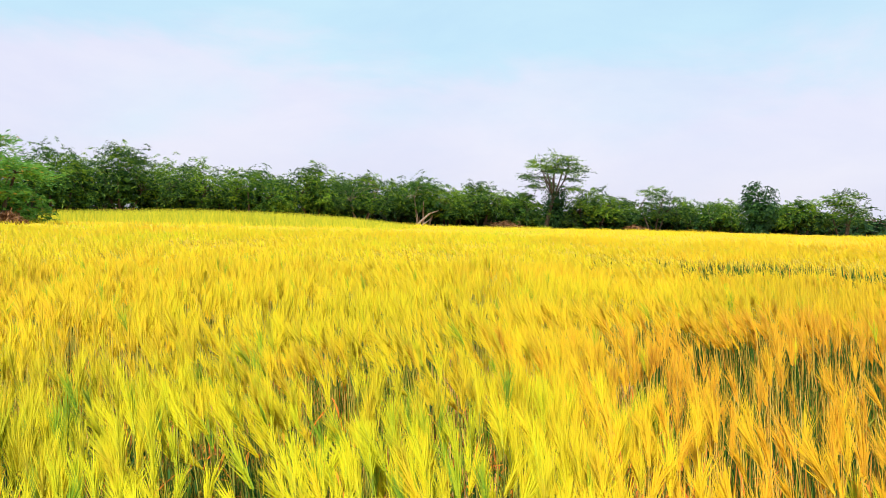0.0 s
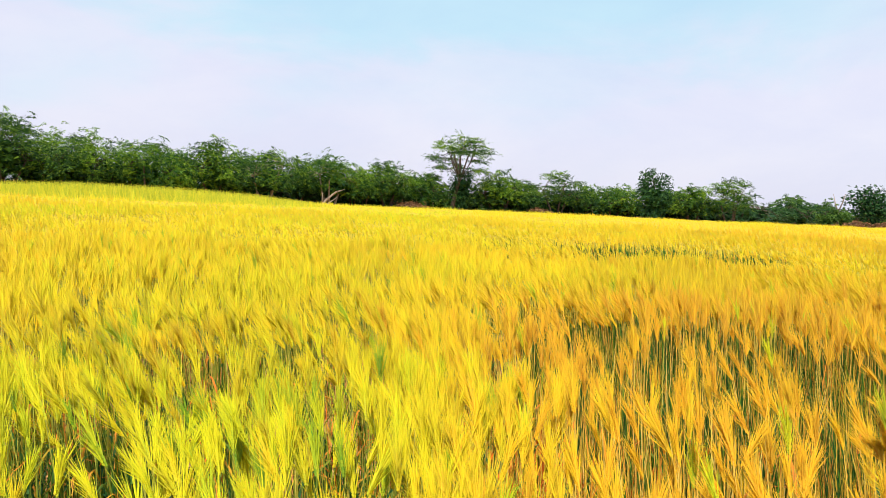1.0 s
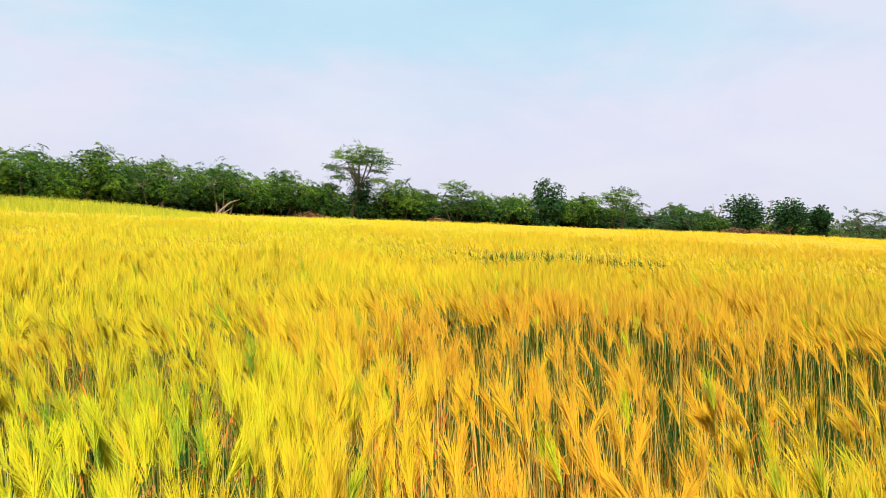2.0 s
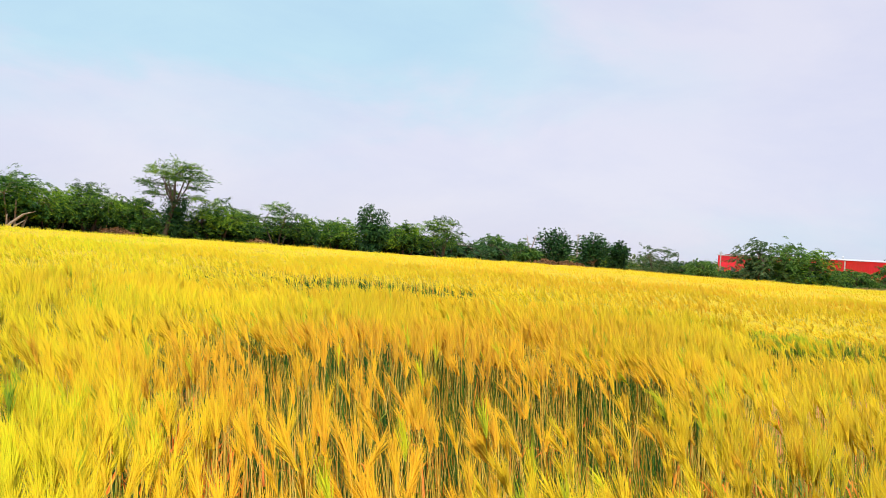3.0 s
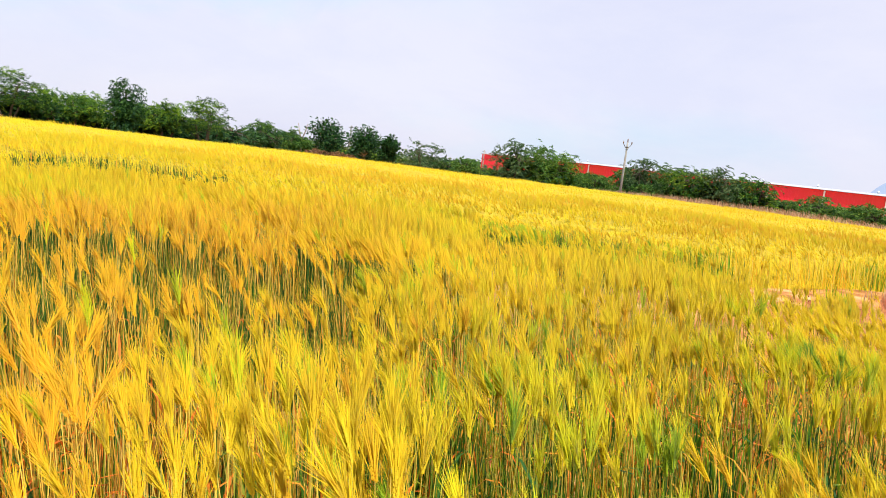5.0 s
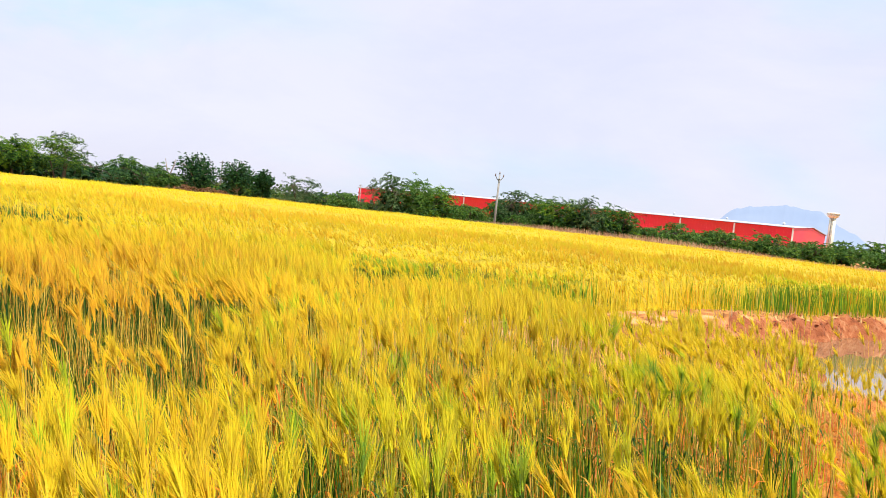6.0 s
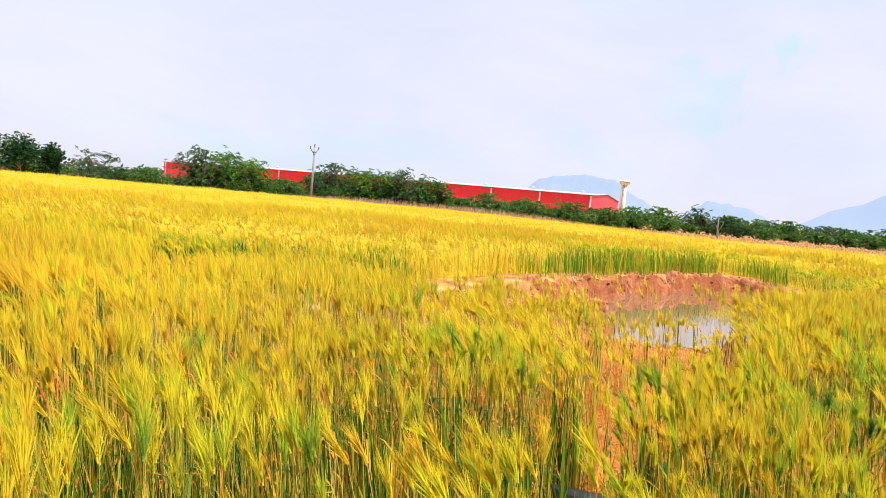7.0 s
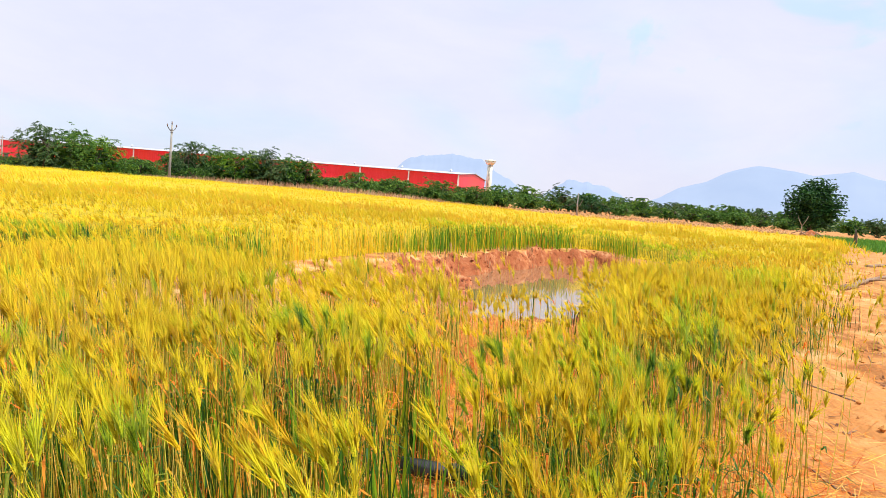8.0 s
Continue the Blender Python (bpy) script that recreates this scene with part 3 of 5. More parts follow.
def stalk(rng, level, lean):
    """One wheat plant 0.9 m tall, leaning to +x. level 0 is the most detailed. Materials: 0 stem, 1 ear, 2 awn, 3 leaf."""
    b = Build()
    neck = 0.80
    if level == 0:
        b.tube([(0, 0, 0), (0.004, 0.002, 0.4), (0, 0, neck)], [0.0026, 0.0022, 0.0014], 3, 0, False)
    elif level == 1:
        b.tube([(0, 0, 0), (0, 0, neck)], [0.0028, 0.0018], 3, 0, False)
    else:
        b.add([(-0.005, 0, 0.2), (0.005, 0, 0.2), (0.003, 0, neck), (-0.003, 0, neck)], [(0, 1, 2), (0, 2, 3)], 0)
    long = rng.uniform(0.075, 0.105)
    face = rng.uniform(0, np.pi)

    def awns(n, spread, low, high, half, base):
        for _ in range(n):
            a = rng.uniform(0, 2 * np.pi)
            c = np.array([np.cos(a) * base, np.sin(a) * base, neck + long * rng.uniform(0.05, 0.98)])
            ad = np.array([np.cos(a), np.sin(a), 0]) * rng.uniform(*spread) + [0, 0, 1.0]
            tip = c + ad / np.linalg.norm(ad) * rng.uniform(low, high)
            w = rng.uniform(0, np.pi)
            sw = np.array([np.cos(w), np.sin(w), 0]) * half
            b.add([c - sw, c + sw, tip], [(0, 1, 2)], 2)

    if level == 0:
        # two ranks of slender grains, each overlapping the next like a plait
        rows = 9
        for k in range(rows):
            for side in (-1, 1):
                s = (k + 0.5 * (side > 0)) / rows
                out = np.array([np.cos(face) * side, np.sin(face) * side, 0.0])
                size = 0.0048 * (0.7 + 0.5 * np.sin(np.pi * min(1, s * 0.85 + 0.12)))
                axis = out * 0.26 + np.array([0, 0, 1.0])
                axis /= np.linalg.norm(axis)
                c = np.array([0, 0, neck + long * s]) + out * 0.0034
                u = np.array([-np.sin(face), np.cos(face), 0])
                w = np.cross(axis, u)
                v = [c - axis * 0.007, c + u * size, c + w * size, c - u * size, c - w * size, c + axis * 0.015]
                b.add(v, [(0, 2, 1), (0, 3, 2), (0, 4, 3), (0, 1, 4), (5, 1, 2), (5, 2, 3), (5, 3, 4), (5, 4, 1)], 1)
        awns(58, (0.05, 0.40), 0.06, 0.13, 0.0018, 0.004)
        leaves = 3
    elif level == 1:
        b.tube([(0, 0, neck), (0, 0, neck + long * 0.4), (0, 0, neck + long)], [0.003, 0.0068, 0.002], 3, 1, False)
        awns(25, (0.06, 0.45), 0.08, 0.15, 0.0031, 0.004)
        leaves = 1
    else:
        b.tube([(0, 0, neck), (0, 0, neck + long)], [0.009, 0.004], 3, 1, False)
        awns(9, (0.1, 0.55), 0.09, 0.14, 0.006, 0.006)
        leaves = 0
    for k in range(leaves):
        a, z0 = rng.uniform(0, 2 * np.pi), rng.uniform(0.06, 0.50)
        reach, rise, droop = rng.uniform(0.10, 0.22), rng.uniform(0.08, 0.2), rng.uniform(0.05, 0.25)
        o, w = np.array([np.cos(a), np.sin(a), 0]), np.array([-np.sin(a), np.cos(a), 0])
        n = (3, 2)[level]
        v, f = [], []
        for i in range(n + 1):
            s = i / n
            half = (0.0065, 0.009)[level] * (1 - s) ** 0.6 * (0.7 + s)
            p = o * reach * s + np.array([0, 0, z0 + rise * s * 1.6 - droop * s * s * 1.6])
            v += [p - w * half, p + w * half]
            if i:
                j = 2 * i
                f += [(j - 2, j - 1, j + 1), (j - 2, j + 1, j)]
        b.add(v, f, 3)
    v = np.concatenate(b.v)
    v = bent(v, lean, 0.85)
    return v, np.concatenate(b.f), np.concatenate(b.m)


WIND = radians(135)     # the way the ears lean, from +x towards +y
EYE = np.array([0.3, -0.45])


def sow(name, level, r0, r1, per_m2, label, seed, height=(0.82, 1.06), az=(-37, 114)):
    rng = np.random.default_rng(seed)
    kinds = [stalk(np.random.default_rng(seed * 100 + k), level, 0.08 + 0.085 * k) for k in range(10)]
    n = int((2 * r1) ** 2 * per_m2)
    x, y = EYE[0] + rng.uniform(-r1, r1, n), EYE[1] + rng.uniform(-r1, r1, n)
    r = np.hypot(x - EYE[0], y - EYE[1])
    a = np.degrees(np.arctan2(x - EYE[0], y - EYE[1]))
    ok = (r > r0) & (r <= r1) & (a > az[0]) & (a < az[1])
    x, y = x[ok], y[ok]
    # clear of the walker's line
    s = np.clip(((x - 0) * 0.555 + (y - 0) * -0.975) / 1.259, 0, 1)
    ok = np.hypot(x - 0.555 * s, y + 0.975 * s) > 1.4
    x, y = x[ok], y[ok]
    ok = rng.uniform(0, 1, len(x)) < crop_density(x, y)
    x, y = x[ok], y[ok]
    z = ground_z(x, y)
    ripe = np.clip(crop_ripe(x, y) + rng.normal(0, (0.08, 0.05, 0.03)[level], len(x)), 0.02, 1)
    ripe = np.where(rng.uniform(0, 1, len(x)) < (0.06, 0.03, 0.0)[level] + 0.06 * spot(x, y, 4.8, -1.0, 2.6, 2.2), ripe * 0.42, ripe)
    high = rng.uniform(*height, len(x)) * (1 + 0.05 * wave(x, y, 3.0, 61) + 0.06 * wave(x, y, 1.0, 62)) * (1 - 0.22 * smoothstep(-2.6, -0.4, pond_in(x, y)) * smoothstep(11, 14, x)) 
    east = smoothstep(76, 86, np.degrees(np.arctan2(x - 0.55, y + 0.97))) * smoothstep(7.5, 5.0, np.hypot(x - 0.55, y + 0.97)) * (1 - clump(x, y))
    high = high * (1 - east * 0.22 * rng.uniform(0, 1, len(x)) ** 1.3)
    high = high + 0.6 * (0.99 - high) * ring_gap(x, y, 0.52, -0.85, 42, 76, 2.4, 9.5)
    low = ring_gap(x, y, 0.54, -0.78, 46, 76, 10.6, 15.0)
    high = high * (1 - 0.2 * low) * (1 - 0.13 * ring_gap(x, y, 0, 0, 17, 33, 10.4, 12.8)) * (1 - 0.10 * ring_gap(x, y, 0, 0, 9, 17, 12.6, 14.8))
    high = high * (1 + 0.06 * ring_gap(x, y, 0.55, -0.97, 54, 66, 4.6, 7.2)) * (1 - 0.16 * ring_gap(x, y, 0.55, -0.97, 69, 82, 4.6, 9.0)) * (1 - 0.36 * ring_gap(x, y, 0.55, -0.97, 81.5, 92, 4.4, 9.0))
    if level == 2:
        high = high * (1 + 0.07 * wave(x, y, 4.2, 66) + 0.05 * wave(x, y, 9.0, 67))
        ripe = np.where(rng.uniform(0, 1, len(x)) < 0.02 + 0.05 * smoothstep(0.3, 0.7, wave(x, y, 2.4, 68)), ripe * 0.75, ripe)
    turn = WIND + rng.normal(0, 0.6, len(x)) + 0.5 * wave(x, y, 3.5, 63)
    bent = 3.8 - 1.4 * ring_gap(x, y, 0.52, -0.85, 44, 78, 2.4, 6.5)
    pick = np.clip((3.6 + 1.6 * (level == 2) + bent * wave(x, y, 2.1 + 1.2 * (level == 2), 64) + rng.normal(0, 1.9, len(x))).astype(int), 0, 9)
    V, F, MI, R, base = [], [], [], [], 0
    for k, (v, f, m) in enumerate(kinds):
        i = np.nonzero(pick == k)[0]
        if not len(i):
            continue
        c, s, h = np.cos(turn[i])[:, None], np.sin(turn[i])[:, None], high[i][:, None]
        vx = (v[None, :, 0] * c - v[None, :, 1] * s) + x[i][:, None]
        vy = (v[None, :, 0] * s + v[None, :, 1] * c) + y[i][:, None]
        vz = v[None, :, 2] * h + z[i][:, None] - 0.01
        V.append(np.stack([vx, vy, vz], -1).reshape(-1, 3))
        F.append((f[None] + (base + np.arange(len(i)) * len(v))[:, None, None]).reshape(-1, 3))
        MI.append(np.tile(m, len(i)))
        foot = np.where(np.degrees(np.arctan2(x[i], y[i])) > 72, 0.19, 0.28)[:, None]
        R.append((ripe[i][:, None] - foot * np.clip(1 - v[None, :, 2] / 0.66, 0, 1)).ravel())
        base += len(i) * len(v)
    me = tri_mesh(name, np.concatenate(V), np.concatenate(F), [M_STEM, M_EAR, M_AWN, M_LEAF], np.concatenate(MI), np.concatenate(R))
    return tagged(new(name, me), label, "wheat", kind="stuff")


sow("wheat_near", 0, 1.2, 4.6, 240, "ripening golden wheat with bearded ears and green stems", 1)
sow("wheat_middle", 1, 4.6, 11.5, 200, "golden ripe wheat stalks with bearded ears", 2)
sow("wheat_far", 2, 11.5, 30.0, 40, "golden wheat standing dense in the field", 3, (0.86, 1.08))


sow("wheat_verge", 0, 1.3, 5.0, 110, "green-stemmed yellow wheat standing thick beside the track", 8, az=(91, 106))
sow("wheat_aside", 2, 3.2, 30.0, 11, "golden wheat standing beside the walker", 5, (0.86, 1.08), (-85, -37))


def tufts():
    """Ears of the distant crop, a few leaning blades each."""
    rng = np.random.default_rng(7)
    n = 70000
    r = np.sqrt(rng.uniform(29.0 ** 2, 90.0 ** 2, n))
    a = np.radians(rng.uniform(-85, 114, n))
    x, y = r * np.sin(a), r * np.cos(a)
    ok = rng.uniform(0, 1, n) < crop_density(x, y)
    x, y = x[ok], y[ok]
    n = len(x)
    V = np.zeros((n, 5, 3, 3))
    for k in range(5):
        bx, by = x + rng.normal(0, 0.16, n), y + rng.normal(0, 0.16, n)
        h, t = rng.uniform(0.80, 1.0, n), WIND + rng.normal(0, 0.9, n)
        w, side = rng.uniform(0.02, 0.045, n), rng.uniform(0, 2 * np.pi, n)
        le = rng.uniform(0.08, 0.42, n)
        V[:, k, 0] = np.stack([bx - np.cos(side) * w, by - np.sin(side) * w, np.full(n, 0.55)], 1)
        V[:, k, 1] = np.stack([bx + np.cos(side) * w, by + np.sin(side) * w, np.full(n, 0.55)], 1)
        V[:, k, 2] = np.stack([bx + np.cos(t) * le, by + np.sin(t) * le, h], 1)
    swell = 1 + 0.07 * wave(x, y, 4.2, 66) + 0.06 * wave(x, y, 9.0, 67)
    V[:, :, 2, 2] *= swell[:, None]
    dull = rng.uniform(0, 1, n) < 0.03 + 0.12 * smoothstep(0.25, 0.7, wave(x, y, 3.4, 68))
    ripe = np.clip(np.repeat((crop_ripe(x, y) + rng.normal(0, 0.06, n)) * np.where(dull, 0.68, 1.0), 15), 0.05, 1)
    F = np.arange(n * 15).reshape(-1, 3)
    tagged(new("wheat_distant", tri_mesh("wheat_distant", V.reshape(-1, 3), F, [M_EAR], ripe=ripe)), "distant golden wheat reaching the field edge", "wheat", kind="stuff")


tufts()


def canopy():
    """The closed mass of stems and leaves under the ears."""
    r = np.geomspace(9.0, 96.0, 150)
    a = np.radians(np.arange(-86, 115.01, 0.6))
    R, A = np.meshgrid(r, a)
    X, Y = R * np.sin(A), R * np.cos(A)
    Z = (0.25 + 0.47 * smoothstep(9, 20, R) + 0.08 * smoothstep(24, 36, R)) + 0.05 * wave(X, Y, 1.1, 71) + 0.04 * wave(X, Y, 0.5, 72) 
    dens = crop_density(X, Y) * smoothstep(-1.3, -2.4, pond_in(X, Y)) * smoothstep(0.6, 1.6, Y - track_edge(X))
    V = np.stack([X, Y, Z * smoothstep(0.1, 0.7, dens) - 0.05 * (dens < 0.2)], -1).reshape(-1, 3)
    na, nr = X.shape
    k = (np.arange(na - 1)[:, None] * nr + np.arange(nr - 1)).ravel()
    F = np.concatenate([np.stack([k, k + 1, k + nr + 1], 1), np.stack([k, k + nr + 1, k + nr], 1)])
    F = F[dens.ravel()[F].max(1) > 0.2]
    tagged(new("wheat_mass", tri_mesh("wheat_mass", V, F, [M_CANOPY], smooth=True)), "dense stems and leaves under the wheat ears", "wheat", kind="stuff")


canopy()


def straw():
    """Fallen orange straw on the bare soil."""
    rng = np.random.default_rng(9)
    n = 220000
    x, y = rng.uniform(-1.5, 13, n), rng.uniform(-5, 8, n)
    d = crop_density(x, y)
    off = y - track_edge(x)
    near = spot(x, y, 1.9, 4.9, 1.3, 1.2) + spot(x, y, 3.0, 4.3, 1.6, 0.9, -35) + spot(x, y, 5.0, -0.9, 2.8, 1.7) + 0.7 * spot(x, y, 8, 0.3, 4, 2) + 0.03 * (off < 0.3)
    ok = (np.hypot(x - 0.3, y + 0.45) > 1.7) & (rng.uniform(0, 0.9, n) < near) & (off > -3.0) & (pond_in(x, y) < -0.1)
    x, y = x[ok], y[ok]
    n = len(x)
    a, l, w = rng.uniform(0, np.pi, n), rng.uniform(0.05, 0.17, n), rng.uniform(0.0016, 0.003, n)
    z, dz = ground_z(x, y) + rng.uniform(0.004, 0.05, n), rng.normal(0, 0.025, n)
    c, s = np.cos(a), np.sin(a)
    V = np.zeros((n, 4, 3))
    for i, (p, q) in enumerate(((-1, -1), (1, -1), (1, 1), (-1, 1))):
        V[:, i] = np.stack([x + p * c * l - q * s * w, y + p * s * l + q * c * w, np.maximum(z + p * dz, ground_z(x, y) + 0.002)], 1)
    k = np.arange(n)[:, None] * 4
    F = np.concatenate([k + [0, 1, 2], k + [0, 2, 3]])
    tagged(new("fallen_straw", tri_mesh("fallen_straw", V.reshape(-1, 3), F, [M_STRAW])), "fallen orange straw strewn on bare soil", "straw", kind="stuff")


straw()


def litter():
    """Brown chaff and leaf litter blown together in patches on the track."""
    rng = np.random.default_rng(37)
    n = 60000
    x, y = rng.uniform(2.5, 26, n), rng.uniform(-14, -1, n)
    off = track_edge(x) - y
    patch = smoothstep(0.18, 0.6, wave(x * 0.5, y, 0.9, 97)) * smoothstep(0.0, 0.6, off) * smoothstep(6, 4, off)
    ok = rng.uniform(0, 1, n) < patch * 0.8
    x, y = x[ok], y[ok]
    n = len(x)
    a, l, w = rng.normal(0.4, 0.7, n), rng.uniform(0.015, 0.07, n), rng.uniform(0.003, 0.011, n)
    z, dz = ground_z(x, y) + rng.uniform(0.003, 0.018, n), rng.normal(0, 0.006, n)
    c, q = np.cos(a), np.sin(a)
    V = np.stack([np.stack([x + p * c * l - r * q * w, y + p * q * l + r * c * w, z + p * np.abs(dz)], 1) for p, r in ((-1, -1), (1, -1), (1, 1), (-1, 1))], 1)
    k = np.arange(n)[:, None] * 4
    tagged(new("leaf_litter", tri_mesh("leaf_litter", V.reshape(-1, 3), np.concatenate([k + [0, 1, 2], k + [0, 2, 3]]), [M_LITTER])), "brown chaff and leaf litter on the dirt track", "litter", kind="stuff")


litter()


def thicket():
    """Green blades low among the stems, thickest where the crop opens; the dark ones have shade painted in."""
    rng = np.random.default_rng(29)
    V, F, M, base = [], [], [], 0

    def blades(x, y, low, high, wide, fresh=0):
        nonlocal base
        n = len(x)
        z = ground_z(x, y)
        h, w = rng.uniform(low, high, n), rng.uniform(0.5, 1.0, n) * wide
        side, t, le = rng.uniform(0, np.pi, n), WIND + rng.normal(0, 1.0, n), rng.uniform(0.02, 0.22, n) * h
        c, s = np.cos(side) * w, np.sin(side) * w
        mx, my = x + np.cos(t) * le * 0.3, y + np.sin(t) * le * 0.3
        q = np.stack([np.stack([x - c * 0.6, y - s * 0.6, z - 0.01], 1), np.stack([x + c * 0.6, y + s * 0.6, z - 0.01], 1), np.stack([mx + c, my + s, z + h * 0.55], 1),
                      np.stack([mx - c, my - s, z + h * 0.55], 1), np.stack([x + np.cos(t) * le, y + np.sin(t) * le, z + h], 1)], 1)
        k = base + np.arange(n)[:, None] * 5
        V.append(q.reshape(-1, 3))
        F.append(np.concatenate([k + [0, 1, 2], k + [0, 2, 3], k + [3, 2, 4]]))
        M.append(np.full(3 * n, fresh))
        base += 5 * n

    def ring(cx, cy, az0, az1, r0, r1, n):
        r, a = np.sqrt(rng.uniform(r0 * r0, r1 * r1, n)), np.radians(rng.uniform(az0, az1, n))
        x, y = cx + r * np.sin(a), cy + r * np.cos(a)
        eastern = smoothstep(64, 72, np.degrees(np.arctan2(x - 0.55, y + 0.97))) * (np.hypot(x, y) < 7.5)
        ok = rng.uniform(0, 1, n) < np.clip(crop_density(x, y) * 1.3, 0, 1) * (1 - 0.7 * eastern * (1 - clump(x, y)))
        return x[ok], y[ok]

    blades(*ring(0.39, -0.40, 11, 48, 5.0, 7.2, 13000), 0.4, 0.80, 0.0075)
    r, a = np.sqrt(rng.uniform(4.6 ** 2, 5.7 ** 2, 260)), np.radians(rng.uniform(11, 45, 260))
    blades(0.39 + r * np.sin(a), -0.40 + r * np.cos(a), 0.55, 0.85, 0.0028, 2)
    r, a = np.sqrt(rng.uniform(2.6 ** 2, 6.0 ** 2, 1900)), np.radians(rng.uniform(11, 48, 1900))
    blades(0.39 + r * np.sin(a), -0.40 + r * np.cos(a), 0.5, 0.85, 0.0036, 5)
    r, a = np.sqrt(rng.uniform(2.0 ** 2, 3.6 ** 2, 700)), np.radians(rng.uniform(9, 52, 700))
    blades(0.39 + r * np.sin(a), -0.40 + r * np.cos(a), 0.3, 0.75, 0.0018, 5)
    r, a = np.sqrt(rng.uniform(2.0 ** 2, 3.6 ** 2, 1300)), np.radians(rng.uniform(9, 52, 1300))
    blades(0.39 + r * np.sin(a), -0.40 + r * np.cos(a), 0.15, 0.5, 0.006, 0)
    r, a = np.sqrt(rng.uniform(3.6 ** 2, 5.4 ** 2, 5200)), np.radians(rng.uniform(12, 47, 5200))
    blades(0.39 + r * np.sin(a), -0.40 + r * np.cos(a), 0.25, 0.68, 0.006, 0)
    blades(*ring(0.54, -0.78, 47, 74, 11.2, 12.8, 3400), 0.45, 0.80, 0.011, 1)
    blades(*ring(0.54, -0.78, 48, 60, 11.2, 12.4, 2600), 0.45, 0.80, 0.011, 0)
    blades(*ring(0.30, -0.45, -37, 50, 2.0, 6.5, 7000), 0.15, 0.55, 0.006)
    blades(*ring(0.30, -0.45, 50, 112, 2.0, 6.5, 4000), 0.15, 0.6, 0.006, 1)
    blades(*ring(0.30, -0.45, -37, 112, 2.0, 6.5, 4500), 0.2, 0.62, 0.006, 1)
    blades(*ring(0.55, -0.97, 69, 78.5, 2.2, 4.4, 300), 0.4, 0.75, 0.010, 1)
    blades(*ring(0.55, -0.97, 60, 90, 2.4, 4.6, 2600), 0.25, 0.66, 0.0045, 0)
    blades(*ring(0.55, -0.97, 84, 96, 2.5, 4.6, 420), 0.45, 0.8, 0.011, 1)
    for cx, cy in ((3.6, -0.15), (3.35, -0.42), (4.0, 0.2), (3.5, -1.02), (4.0, -0.98), (3.9, -1.32), (4.7, -0.15), (3.2, 0.25), (4.5, -1.5), (3.0, -0.75)):
        blades(cx + rng.normal(0, 0.08, 46), cy + rng.normal(0, 0.08, 46), 0.35, 0.85, 0.0045, 0)
        blades(cx + rng.normal(0, 0.09, 26), cy + rng.normal(0, 0.09, 26), 0.3, 0.75, 0.010, 1)
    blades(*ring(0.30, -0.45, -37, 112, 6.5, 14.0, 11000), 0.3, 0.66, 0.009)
    r, a = np.sqrt(rng.uniform(2.0 ** 2, 5.4 ** 2, 6000)), np.radians(rng.uniform(8, 50, 6000))
    blades(0.39 + r * np.sin(a), -0.40 + r * np.cos(a), 0.08, 0.45, 0.005, 4)
    blades(*ring(0.30, -0.45, -37, 112, 2.0, 6.0, 3000), 0.12, 0.5, 0.005, 4)
    blades(*ring(0.5, -0.8, 30, 72, 1.6, 4.4, 2600), 0.3, 0.68, 0.0065, 1)
    blades(*ring(0.5, -0.8, 46, 76, 2.5, 3.6, 1500), 0.3, 0.7, 0.005, 0)
    blades(*ring(0.5, -0.8, 46, 76, 2.4, 3.4, 900), 0.4, 0.75, 0.0024, 5)
    blades(*ring(0.3, -0.4, -37, 8, 2.0, 4.4, 1500), 0.3, 0.62, 0.006)
    x, y = rng.uniform(12.5, 27.5, 26000), rng.uniform(-5.5, 5.5, 26000)
    d = pond_in(x, y)
    far_side = (d > -1.7) & (d < -0.12) & (y + 0.3 * (x - 12) > 1.0) & (x > 16.8 + rng.uniform(0, 2.5, len(x))) & (rng.uniform(0, 1, len(x)) < smoothstep(-0.7, 0.2, wave(x, y, 3.5, 91)))
    blades(x[far_side], y[far_side], 0.35, 0.78, 0.013, 1)
    rim = (d > -1.5) & (d < -0.75) & (y + 0.3 * (x - 12) > 1.0) & (x < 17.5) & (rng.uniform(0, 1, len(x)) < 0.5)
    blades(x[rim], y[rim], 0.4, 0.85, 0.007, 2)
    rim = (d > -0.35) & (d < 0.55) & (y + 0.3 * (x - 12) > 0.8) & (rng.uniform(0, 1, len(x)) < 0.35 * smoothstep(0.1, 0.6, wave(x, y, 1.6, 95)))
    blades(x[rim], y[rim], 0.08, 0.3, 0.010, 3)
    blades(13.7 + rng.normal(0, 0.12, 60), 2.9 + rng.normal(0, 0.10, 60), 0.12, 0.32, 0.012, 1)
    for cx, cy, rx, ry, n in ((14, 27, 3.5, 0.6, 300), (24, 30, 3.5, 0.7, 500), (33, 26, 4.0, 0.8, 500)):
        blades(cx + rng.normal(0, rx * 0.6, n), cy + rng.normal(0, ry * 0.7, n), 0.6, 0.92, 0.016, 1)
    blades(*ring(0, 0, 18, 33, 15.3, 16.6, 3200), 0.5, 0.88, 0.018)
    blades(*ring(0, 0, 10, 17, 16.2, 17.2, 500), 0.5, 0.85, 0.016)
    V, F, M = np.concatenate(V), np.concatenate(F), np.concatenate(M)
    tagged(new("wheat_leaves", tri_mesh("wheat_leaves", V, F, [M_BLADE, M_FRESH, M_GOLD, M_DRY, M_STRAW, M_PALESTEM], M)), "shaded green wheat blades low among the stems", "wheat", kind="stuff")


thicket()


